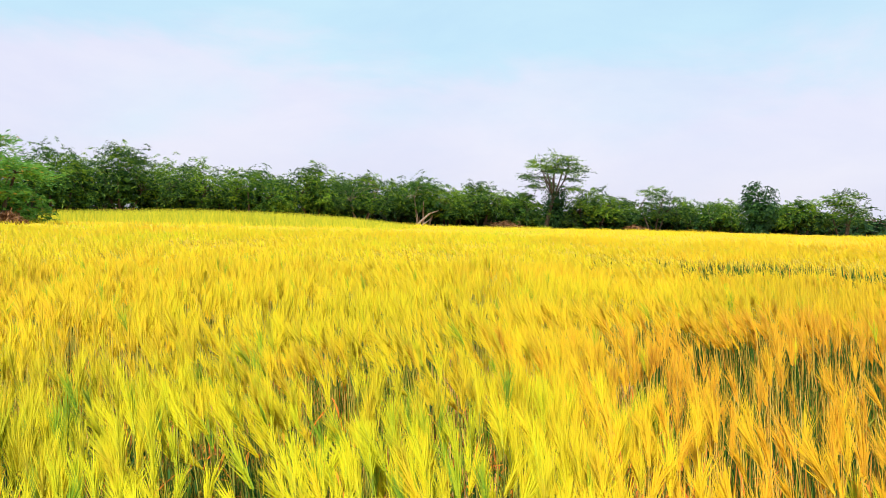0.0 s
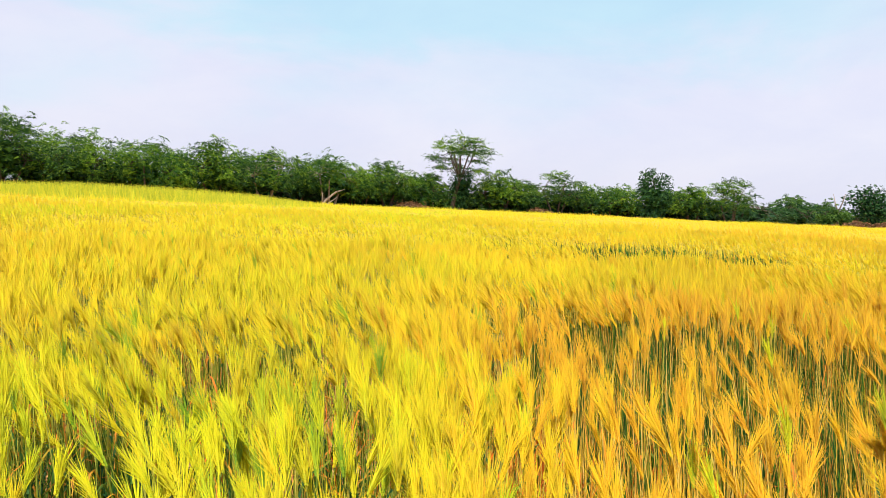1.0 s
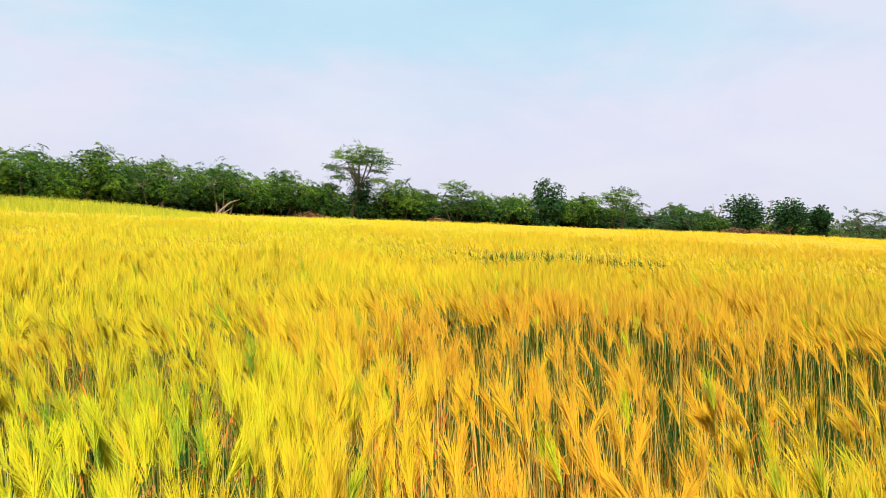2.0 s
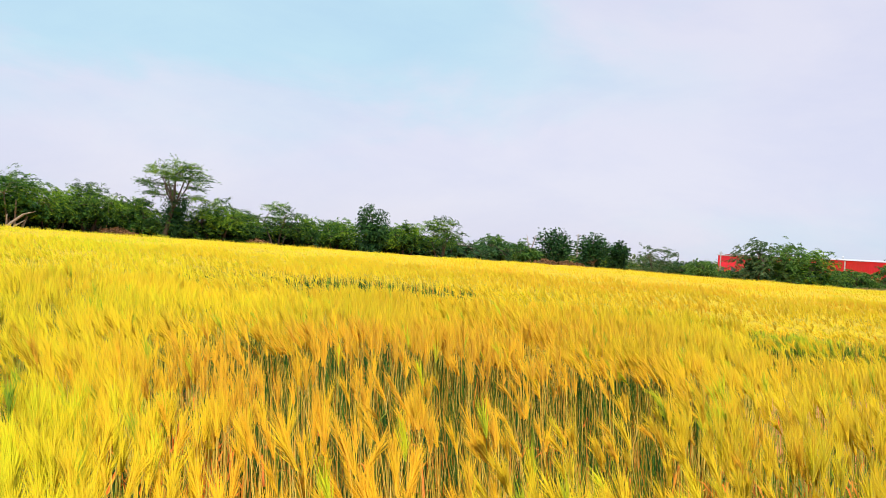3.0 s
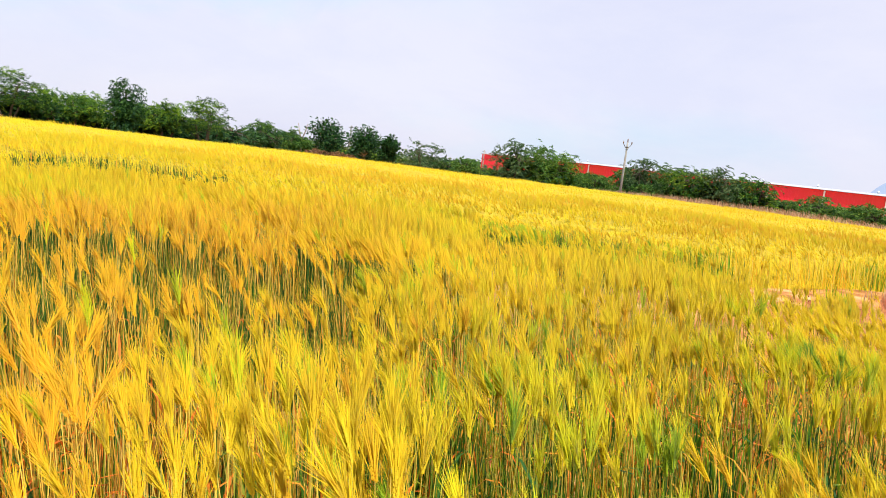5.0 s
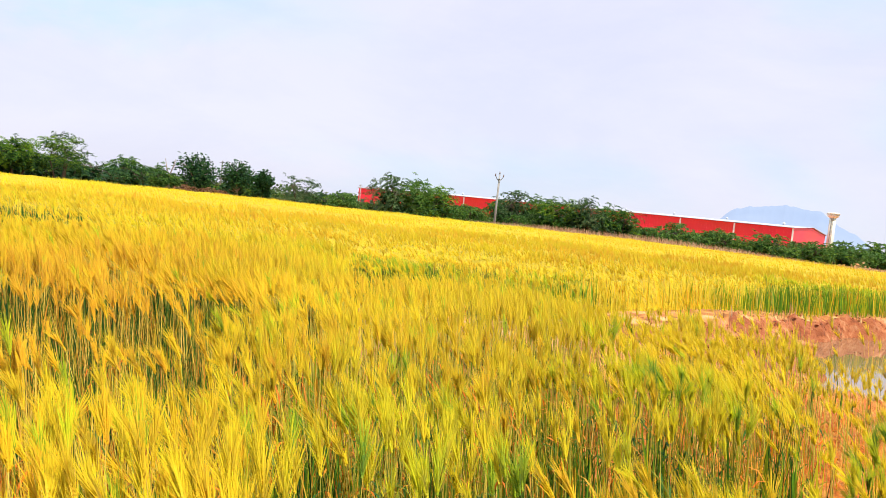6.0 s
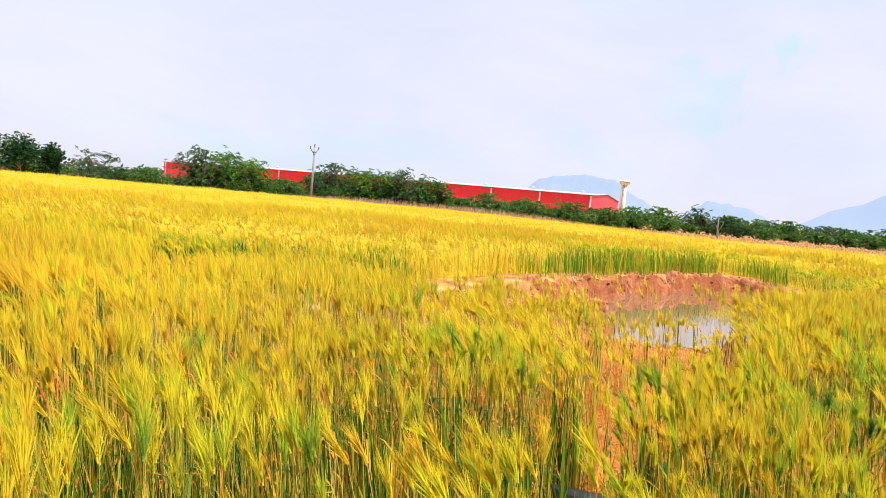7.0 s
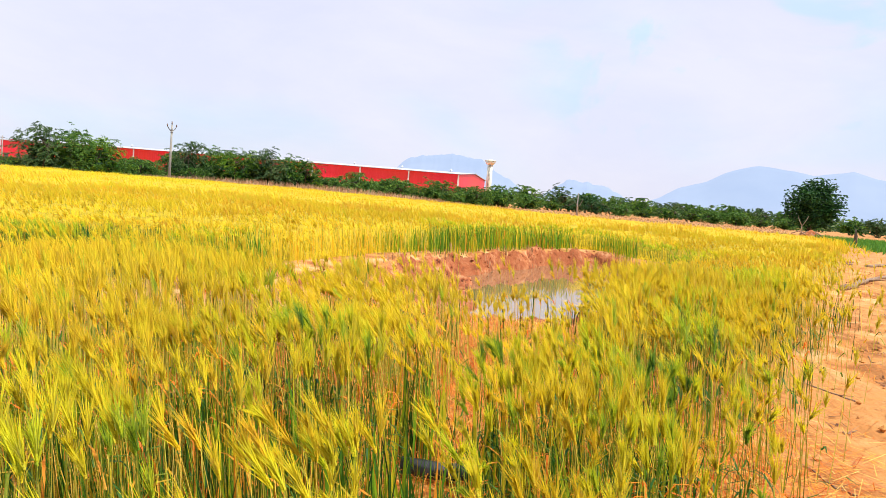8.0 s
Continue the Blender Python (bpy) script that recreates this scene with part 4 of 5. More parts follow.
# ---- trees and shrubs ----
def leaf_quads(rng, pts, axes, long, wide):
    """Small pointed blades at the points, along the axes."""
    n = len(pts)
    axes = axes / (np.linalg.norm(axes, axis=1)[:, None] + 1e-9)
    side = np.cross(axes, rng.normal(0, 1, (n, 3)) + [0, 0, 0.6])
    side /= np.linalg.norm(side, axis=1)[:, None] + 1e-9
    l, w = (long * rng.uniform(0.6, 1.3, n))[:, None], (wide * rng.uniform(0.6, 1.3, n))[:, None]
    V = np.stack([pts - axes * l * 0.5, pts + side * w * 0.5, pts + axes * l * 0.5, pts - side * w * 0.5], 1)
    k = np.arange(n)[:, None] * 4
    return V.reshape(-1, 3), np.concatenate([k + [0, 1, 2], k + [0, 2, 3]])


def sprays(rng, starts, ways, long, droop, per):
    """Points and axes of leaflets along thin arching twigs that leave the starts."""
    n = len(starts)
    ways = ways / (np.linalg.norm(ways, axis=1)[:, None] + 1e-9)
    t = np.linspace(0.06, 1.0, per)[None, :, None]
    ln = (np.asarray(long) * rng.uniform(0.65, 1.3, n))[:, None, None]
    dp = (droop * rng.uniform(0.4, 1.6, n))[:, None, None]
    down = np.array([0, 0, 1.0])
    p = starts[:, None] + ways[:, None] * ln * t - down * dp * ln * t ** 2 + rng.normal(0, 0.05, (n, per, 3))
    ax = ways[:, None] - 2 * down * dp * t + rng.normal(0, 0.36, (n, per, 3)) * [1, 1, 0.7]
    return p.reshape(-1, 3), ax.reshape(-1, 3)


def aim(rng, n, up):
    """Ways that point out all round, rising by about up."""
    a = rng.uniform(0, 2 * np.pi, n)
    return np.stack([np.cos(a), np.sin(a), up + rng.normal(0, 0.22, n)], 1)


def tree(name, az, dist, high, wide, label, style="bush", seed=0, group="field edge trees", leaf=None, bark=None, count=3200, lean=0.0):
    """A tree or shrub on its own stems: tapered trunk and limbs, and a crown of arching leaf sprays in uneven tiers."""
    rng = np.random.default_rng(1000 + seed)
    x, y = dist * math.sin(radians(az)), dist * math.cos(radians(az))
    root = empty(name, x, y, 0)
    wood, crown = Build(), Build()
    size = max(1.0, dist / 62.0)
    if style in ("bush", "airy"):
        wide, high = wide * 0.84, high * 0.94
    groups = []          # points, axes, lighter sunlit colour or not
    leaves = max(1000, int(count * (1.55 if style in ("bush", "airy", "umbrella") else 1.0) / size ** 1.2))
    hearts = []
    ll, ww = {"umbrella": (0.25, 0.05), "round": (0.24, 0.13), "column": (0.30, 0.08), "airy": (0.24, 0.045), "bush": (0.24, 0.048)}[style]
    if style == "umbrella":
        stem_top = high * 0.50
        fork = np.array([lean, 0, stem_top])
        wood.tube([(-lean * 0.6, 0, -0.1), (lean * 0.1, 0.05, stem_top * 0.45), (lean * 0.5, 0.0, stem_top * 0.75), fork], [0.24, 0.19, 0.17, 0.14], 7)
        limbs = []
        for k in range(8):
            a = 2 * np.pi * (k + rng.uniform(-0.25, 0.25)) / 8
            reach = wide * rng.uniform(0.30, 0.52)
            end = np.array([np.cos(a) * reach + lean, np.sin(a) * reach, high * (0.84 - 0.07 * (k % 3))])
            bend = fork + (end - fork) * [0.45, 0.45, 0.55] + rng.normal(0, 0.15, 3)
            wood.tube([fork - [0, 0, 0.25], bend, end], [0.10, 0.07, 0.035], 5, 0, False)
            limbs.append(end)
        tiers = 34
        per = 14
        each = leaves // (tiers * per)
        for k in range(tiers):
            a = 2 * np.pi * k * 0.381966 + rng.uniform(-0.3, 0.3)
            u = (k + 0.5) / tiers
            reach = wide * (0.15 + 0.78 * np.sqrt(u)) * rng.uniform(0.85, 1.12)
            zz = high * (0.965 - 0.19 * u ** 1.2 - 0.20 * rng.uniform(0, 1) ** 1.1)
            if k % 9 == 4:
                zz, reach = high * rng.uniform(0.52, 0.62), wide * rng.uniform(0.45, 0.8)
            c = np.array([np.cos(a) * reach + lean, np.sin(a) * reach, zz])
            t0 = min(limbs, key=lambda p: float(np.linalg.norm(p - c)))
            wood.tube([t0 if zz > high * 0.65 else fork - [0, 0, 0.3], (t0 + c) / 2 + [0, 0, -0.08] if zz > high * 0.65 else (fork + c) / 2 + [0, 0, 0.2], c], [0.035, 0.025, 0.010], 4, 0, False)
            st = c + rng.normal(0, 1, (each, 3)) * [0.30, 0.30, 0.07]
            w = aim(rng, each, 0.05) + np.array([np.cos(a), np.sin(a), 0]) * 0.9
            groups.append((*sprays(rng, st, w, 0.80, 0.08, per), rng.uniform(0, 1) < 0.35))
    elif style in ("round", "column"):
        clumps = []
        if style == "round":
            stem_top = high * 0.3
            wood.tube([(0, 0, -0.1), (0.05, 0.04, stem_top), (0, 0, high * 0.6)], [0.28, 0.2, 0.08], 7)
            for k in range(46):
                d = rng.normal(0, 1, 3)
                d /= np.linalg.norm(d)
                rr = rng.uniform(0.55, 0.92) * (1 + 0.13 * np.sin(3 * np.arctan2(d[1], d[0]) + 2.2 * d[2]))
                c = np.array([d[0] * wide * rr, d[1] * wide * rr, high * 0.57 + d[2] * high * 0.38 * rr])
                clumps.append((c, wide * 0.28, wide * 0.25))
                if k < 14:
                    wood.tube([(0, 0, stem_top * 0.8), c * [0.5, 0.5, 0.9], c], [0.09, 0.05, 0.02], 4, 0, False)
        else:
            wood.tube([(0, 0, -0.1), (0.1, 0, high * 0.5), (0, 0, high * 0.85)], [0.18, 0.14, 0.05], 6)
            for k in range(40):
                a, zz = rng.uniform(0, 2 * np.pi), high * rng.uniform(0.08, 0.93)
                rr = wide * (0.55 + 0.45 * smoothstep(0.05, 0.7, zz / high)) * rng.uniform(0.5, 0.95)
                clumps.append((np.array([np.cos(a) * rr, np.sin(a) * rr, zz]), 0.33, 0.45))
        each = max(20, int(leaves / len(clumps)))
        for c, sx, sz in clumps:
            p = np.clip(rng.normal(0, 1, (each, 3)), -1.45, 1.45) * [sx * 0.8, sx * 0.8, sz * 0.8] + c
            flow = c - np.array([0, 0, high * 0.45])
            flow = flow / (np.linalg.norm(flow) + 1e-6)
            ax = flow * [1.0, 1.0, 0.45] + rng.normal(0, 0.55, (each, 3)) * [1, 1, 0.45] + [0, 0, -0.9 if style == "column" else -0.25]
            groups.append((p, ax, False))
            hearts.append(c)
    else:
        # several leaning stems, each bearing a tier of boughs that arch out and hang at the tips
        low = {"bush": 0.42, "airy": 0.36}[style] if high > 3.2 and dist < 84 else 0.12
        stems = 4 if style == "bush" else 3
        boughs = 46 if style == "bush" else 34
        per = 18
        each = max(3, leaves // (boughs * per))
        tops = []
        for k in range(stems):
            a = 2 * np.pi * (k + rng.uniform(0, 0.7)) / stems
            top = np.array([np.cos(a) * wide * 0.5, np.sin(a) * wide * 0.5, high * rng.uniform(0.50, 0.74)])
            foot = np.array([np.cos(a) * 0.25, np.sin(a) * 0.25, -0.1])
            wood.tube([foot, foot * 0.5 + top * [0.35, 0.35, 0.45] + rng.normal(0, 0.1, 3), top], [0.12, 0.09, 0.04], 5, 0, False)
            tops.append(top)
        for k in range(boughs):
            t0 = tops[k % stems]
            a = rng.uniform(0, 2 * np.pi)
            u = rng.uniform(0, 1)
            reach = wide * (0.15 + 0.62 * np.sqrt(u))
            c = np.array([t0[0] * 0.75 + np.cos(a) * reach * 0.8, t0[1] * 0.75 + np.sin(a) * reach * 0.8, 0])
            edge = min(1.0, np.hypot(c[0], c[1]) / (wide * 1.05))
            roof = high * (0.95 - 0.38 * edge ** 2.0) * (1 + 0.05 * rng.normal())
            c[2] = max(high * low * 0.8, roof - (roof - high * low) * rng.uniform(0, 1) ** (1.7 if style == "bush" else 1.3))
            c[2] = min(c[2], high * 0.97)
            if k % 2 == 0:
                wood.tube([t0, (t0 + c) / 2 + [0, 0, 0.2], c], [0.04, 0.025, 0.010], 3, 0, False)
            out = np.array([c[0], c[1], 0]) / (wide + 1e-6)
            st = c + rng.normal(0, 1, (each, 3)) * [0.16 * wide, 0.16 * wide, 0.07 * high if style == "bush" else 0.025 * high]
            w = aim(rng, each, 0.25) + out * 0.9
            # painted sunlight: the higher the bough, the more often its leaves are lighter
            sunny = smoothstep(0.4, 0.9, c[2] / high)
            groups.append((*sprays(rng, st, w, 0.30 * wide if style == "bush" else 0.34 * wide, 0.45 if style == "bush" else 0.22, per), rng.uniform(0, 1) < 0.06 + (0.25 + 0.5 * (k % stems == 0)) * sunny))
            hearts.append(c)
        # a few thin shoots stand up out of the crown
        n = 5
        st = np.array(sorted(hearts, key=lambda p: -p[2])[:n]) - [0, 0, 0.1]
        groups.append((*sprays(rng, st, aim(rng, n, 1.1), 0.20 * high, 0.35, 22), False))
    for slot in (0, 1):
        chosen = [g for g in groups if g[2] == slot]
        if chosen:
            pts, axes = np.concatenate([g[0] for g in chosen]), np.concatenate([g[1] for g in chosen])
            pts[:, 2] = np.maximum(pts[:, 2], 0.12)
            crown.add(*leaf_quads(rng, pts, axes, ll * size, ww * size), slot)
    if style == "bush" and lean:
        # bare pale limbs that lean out towards the field
        c, q = math.cos(radians(az)), math.sin(radians(az))
        front = np.array([-q * wide, -c * wide, 0]) * 0.8
        across = np.array([c, -q, 0])
        wood.tube([front - across * 1.0 - [0, 0, 0.1], front - across * 0.2 + [0, 0, 1.1], front + across * 0.5 + [0, 0, 1.75], front + across * 1.2 + [0, 0, 2.0]], [0.13, 0.10, 0.07, 0.02], 7)
        wood.tube([front - across * 0.9 - [0, 0, 0.1], front - across * 0.05 + [0, 0, 0.85], front + across * 0.6 + [0, 0, 1.35]], [0.10, 0.07, 0.02], 6)
        wood.tube([front - across * 0.5 + [0, 0, 0.7], front - across * 0.45 + [0, 0, 1.7]], [0.06, 0.02], 6)
    if style in ("bush", "round", "column"):
        # larger shaded leaves inside, which close the crown
        n = 420
        pick = np.array(hearts)[rng.integers(0, len(hearts), n)]
        heart = np.array([0, 0, high * (0.42 if style != "round" else 0.55)])
        inner = heart + (pick - heart) * rng.uniform(0.2, 0.75, n)[:, None] + rng.normal(0, 0.12, (n, 3)) - [0, 0, 0.05 * high]
        inner[:, 2] = np.maximum(inner[:, 2], 0.3)
        crown.add(*leaf_quads(rng, inner, rng.normal(0, 1, (n, 3)) * [1, 1, 0.5], 0.62 * max(1.0, wide / 2.6) * min(1.0, dist / 60), 0.40 * max(1.0, wide / 2.6) * min(1.0, dist / 60)))
    part("trunk", wood, bark or M_BARK, root, smooth=True)
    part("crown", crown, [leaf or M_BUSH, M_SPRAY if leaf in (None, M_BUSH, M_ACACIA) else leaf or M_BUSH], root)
    return tagged(root, label, "tree" if "tree" in name else "shrub", group)


# the long row behind the field: azimuth, distance, height, half width
ROW_A = [(-27.9, 50, 5.1, 2.3), (-23.6, 52, 5.6, 2.6), (-19.3, 53, 4.9, 2.7), (-14.7, 54, 4.7, 2.7), (-10.1, 55, 4.9, 2.2), (-6.4, 57, 5.0, 2.7),
         (-1.6, 59, 4.7, 2.6), (2.8, 62, 4.5, 2.5), (11.4, 66, 4.2, 2.7), (20.1, 69, 3.6, 3.0), (25.8, 69, 3.6, 2.2)]
for k, (az, d, h, w) in enumerate(ROW_A):
    tree("thorn_tree", az, d, h * 1.03, w * 1.15, "dense green thorn tree with low leafy branches at the field edge", "bush", k, bark=M_PALEBARK if k in (5, 6) else M_BARK, lean=1.0 if k == 6 else 0.0, leaf=M_ACACIA if k % 3 else M_BUSH, count=7600)
for k, (az, d, h, w) in enumerate([(-30.0, 53, 4.6, 2.6), (-25.9, 54, 5.0, 2.6), (-21.5, 55, 4.8, 2.6), (-17.0, 56, 4.5, 2.5), (-12.4, 57, 4.5, 2.6), (-8.3, 59, 4.6, 2.4), (-4.0, 60, 4.5, 2.6), (0.6, 62, 4.2, 2.6), (5.4, 64, 3.7, 2.4), (13.6, 69, 3.6, 2.6), (18.1, 70, 3.6, 2.6), (23.9, 71, 3.5, 2.4)]):
    tree("thorn_tree", az, d, h, w * 1.2, "leafy thorn tree closing the row behind the field", "bush", 160 + k, leaf=M_BUSH if k % 3 else M_ACACIA, count=5200)
for k, (az, d, h, w) in enumerate([(15.9, 67, 5.2, 3.0), (28.6, 69, 4.9, 2.7), (6.2, 64, 4.0, 2.0), (44.6, 94, 4.5, 3.4)]):
    tree("thorn_tree", az, d, h, w, "airy thorn tree with thin feathery branches at the field edge", "airy", 30 + k, leaf=M_GREYLEAF if k == 3 else M_ACACIA, count=4200)
tree("acacia_tree", 8.0, 64, 7.35, 2.6, "tall flat-topped acacia tree with dark forked trunk", "umbrella", 40, leaf=M_ACACIA, count=5400, lean=0.5)
tree("creeper_tree", 8.5, 64.6, 4.3, 1.0, "dark creeper-clad stem beside the tall acacia", "column", 44, leaf=M_DARKLEAF, count=2600)
tree("creeper_tree", 23.0, 67, 4.9, 1.5, "dark narrow tree hung with drooping creepers", "column", 41, leaf=M_DARKLEAF, count=3600)
tree("feathery_shrub", -31.6, 36, 5.3, 2.2, "light green feathery shrub standing at the field corner", "airy", 42, leaf=M_LIGHTLEAF, count=9000)
tree("feathery_shrub", -30.2, 37, 2.6, 1.5, "low light green feathery shrub at the field corner", "bush", 43, leaf=M_LIGHTLEAF, count=5000)
for k, (az, d, h, w) in enumerate([(37.2, 95, 5.4, 2.3), (40.1, 92, 4.8, 2.2), (42.0, 93, 4.3, 1.3), (90.8, 160, 3.9, 2.3)]):
    tree("neem_tree", az, d, h, w, "dark rounded leafy tree with pale forked trunk", "round", 50 + k, leaf=M_DARKLEAF, bark=M_PALEBARK, count=4200)
for k, (az, d, h, w) in enumerate([(51.8, 85, 5.2, 3.0), (53.4, 86, 5.4, 3.2), (55.3, 87, 4.6, 3.3), (61.2, 101, 5.7, 2.9), (64.2, 102, 5.1, 3.2), (66.7, 103, 5.9, 3.1), (69.4, 104, 4.8, 3.4), (62.6, 104, 5.2, 2.8), (65.4, 105, 5.3, 2.8), (68.1, 106, 5.2, 2.8), (60.2, 105, 4.3, 2.4)]):
    tree("thorn_tree", az, d, h, w * 1.15, "grey-green spreading thorn tree before the red shed", "bush", 60 + k, leaf=M_GREYLEAF if k in (0, 3, 5) else M_SHRUB if k % 2 else M_BUSH, count=7000)
for k, (az, d, h, w) in enumerate([(32.5, 90, 3.9, 2.7), (34.7, 94, 3.5, 2.2), (48.0, 96, 2.7, 3.2), (58.0, 97, 2.9, 3.1), (73.1, 108, 3.6, 4.0), (76.2, 112, 3.3, 4.2), (79.5, 118, 3.5, 4.2), (82.1, 125, 3.5, 3.8), (84.4, 132, 3.9, 4.0)]):
    tree("thorn_shrub", az, d, h, w, "low green spreading shrub at the field edge", "bush", 70 + k, leaf=M_SHRUB, count=7000)
for k, (az, d, h, w) in enumerate([(4.6, 61, 1.25, 1.9), (14.6, 65, 1.25, 1.4), (38.4, 90, 1.4, 2.0), (36.4, 91, 1.3, 1.8), (-30.6, 34.5, 1.3, 0.6)]):
    tree("dry_shrub", az, d, h, w, "low dead orange-brown shrub at the field edge", "bush", 140 + k, leaf=M_DRYBUSH, group="dry shrubs", count=3000)
# haze put into the colour: every third tree takes the greyer leaf
for k, (az, d, h, w) in enumerate([(86.5, 145, 4.7, 4.8), (88.9, 155, 5.2, 4.8), (92.7, 175, 4.1, 5.2), (95.0, 178, 4.5, 5.2), (97.2, 180, 4.2, 5.4), (99.1, 182, 3.5, 4.8), (101.1, 184, 4.4, 5.2), (103.0, 186, 4.0, 5.2), (104.8, 188, 4.0, 4.6), (91.0, 190, 4.6, 5.0), (94.0, 195, 4.4, 5.0), (98.3, 197, 4.3, 5.0), (108.8, 170, 3.3, 3.6), (110.4, 165, 3.8, 3.5), (112.4, 168, 3.6, 4.0)]):
    tree("distant_tree", az, d, h, w, "distant rounded tree in a hazy green row", "bush", 80 + k, leaf=M_BUSH if k % 3 == 0 else M_GREYLEAF if k % 3 == 1 else M_SHRUB, group="distant trees", count=5200)
tree("mango_tree", 106.4, 112, 7.2, 3.5, "large round dark green tree standing alone by the track", "round", 99, leaf=M_DARKLEAF, count=17000)

# shrubs that close the row near the ground
proto = tree("undergrowth_shrub", -31.5, 49, 2.4, 2.3, "low dark tangled shrub under the trees", "bush", 120, leaf=M_DARKLEAF, group="undergrowth", count=950)
proto2 = tree("undergrowth_shrub", -25.8, 51, 2.2, 2.4, "low green shrub under the trees", "bush", 121, leaf=M_ACACIA, group="undergrowth", count=950)
proto3 = tree("undergrowth_shrub", 61.5, 99, 2.3, 2.4, "low light green shrub before the red shed", "bush", 122, leaf=M_SHRUB, group="undergrowth", count=1400)
fill = random.Random(4)
az = -29.0
while az < 107:
    d = float(np.interp(az, (-30, 0, 28, 36, 48, 60, 72, 84, 90, 107), (53, 63, 73.5, 98, 99, 101, 112, 128, 150, 165))) + fill.uniform(-0.5, 2.5)
    s = fill.uniform(0.9, 1.35) * (1 if az < 36 else 0.85 if az < 50 else 0.95)
    m = pose(d * math.sin(radians(az)), d * math.cos(radians(az)), -0.02, 0, 0, fill.uniform(0, 360)) @ Matrix.Diagonal((s * 1.25, s * 1.25, s, 1))
    made = copy_thing((proto3 if az > 55 and fill.random() < 0.75 else proto) if fill.random() < 0.6 else proto2, m)
    az += math.degrees((2.1 if az < 30 else 2.5 if az < 50 else 2.0 if az < 84 else 4.5) / d)


def far_woods():
    """The last belt of trees before the horizon, its haze put into a greyer leaf colour."""
    rng = np.random.default_rng(77)
    n = 15000
    a = np.radians(rng.uniform(26, 122, n))
    r = rng.uniform(215, 300, n)
    x, y = r * np.sin(a), r * np.cos(a)
    top = 3.2 + 1.5 * wave(x, y, 28, 78) + 0.9 * wave(x, y, 9, 79)
    z = np.maximum(0.25, top * rng.uniform(0, 1, n) ** 0.8)
    pts = np.stack([x, y, z], 1)
    V, F = leaf_quads(rng, pts, rng.normal(0, 1, (n, 3)) * [1, 1, 0.4], 1.5, 0.9)
    V[:, 2] = np.maximum(V[:, 2], 0.0)
    tagged(new("distant_woods", tri_mesh("distant_woods", V, F, [M_GREYLEAF])), "hazy belt of distant green trees", "woods", kind="stuff")


far_woods()


# ---- dry grass along the far edge ----
def dry_strip():
    rng = np.random.default_rng(17)
    n = 30000
    a = np.where(rng.uniform(0, 1, n) < 0.35, rng.uniform(-10, 60, n), rng.uniform(58, 105, n))
    r = np.interp(a, CROP_AZ, CROP_R) + rng.uniform(0.0, 1.0, n) ** 0.8 * np.interp(a, (-10, 40, 60, 72, 84, 105), (3, 6, 12, 30, 80, 110))
    keep = rng.uniform(0, 1, n) < np.interp(a, (-10, 0, 30, 50, 65, 108), (0.25, 0.35, 0.4, 0.6, 1, 1))
    a, r = np.radians(a[keep]), r[keep]
    n = len(a)
    x, y = r * np.sin(a), r * np.cos(a)
    h, w, t, le, side = rng.uniform(0.3, 1.0, n) * (1 + 0.55 * smoothstep(56, 66, np.degrees(a)) * smoothstep(82, 72, np.degrees(a))) * (1 - 0.72 * smoothstep(78, 84, np.degrees(a))), rng.uniform(0.03, 0.09, n), rng.uniform(0, 2 * np.pi, n), rng.uniform(0, 0.35, n), rng.uniform(0, np.pi, n)
    V = np.stack([np.stack([x - np.cos(side) * w, y - np.sin(side) * w, 0 * x - 0.02], 1), np.stack([x + np.cos(side) * w, y + np.sin(side) * w, 0 * x - 0.02], 1), np.stack([x + np.cos(t) * le, y + np.sin(t) * le, h], 1)], 1)
    tagged(new("dry_grass", tri_mesh("dry_grass", V.reshape(-1, 3), np.arange(3 * n).reshape(-1, 3), [M_DRY])), "dry brown grass along the field edge", "grass", kind="stuff")


dry_strip()


def weed_strip():
    """Tall yellow-green grass grown up along the western far edge."""
    rng = np.random.default_rng(31)
    n = 26000
    a, r = rng.uniform(-31, -1, n), 47.5 - 9.5 * rng.uniform(0, 1, n) ** 1.4
    top = np.interp(a, (-31, -28, -19, -12, -7, -3, -1), (1.3, 1.4, 1.66, 1.6, 1.42, 1.1, 0.9))
    h = (0.85 + (top - 0.85) * smoothstep(37.5, 43.5, r)) * rng.uniform(0.82, 1.04, n)
    ar = np.radians(a)
    x, y = r * np.sin(ar), r * np.cos(ar)
    w, t, le, side = rng.uniform(0.02, 0.06, n), WIND + rng.normal(0, 1.2, n), rng.uniform(0.05, 0.6, n), rng.uniform(0, np.pi, n)
    V = np.stack([np.stack([x - np.cos(side) * w, y - np.sin(side) * w, 0 * x - 0.02], 1), np.stack([x + np.cos(side) * w, y + np.sin(side) * w, 0 * x - 0.02], 1), np.stack([x + np.cos(t) * le, y + np.sin(t) * le, h], 1)], 1)
    tagged(new("tall_grass", tri_mesh("tall_grass", V.reshape(-1, 3), np.arange(3 * n).reshape(-1, 3), [M_WEED])), "tall yellow-green grass along the field's far edge", "grass", kind="stuff")


weed_strip()


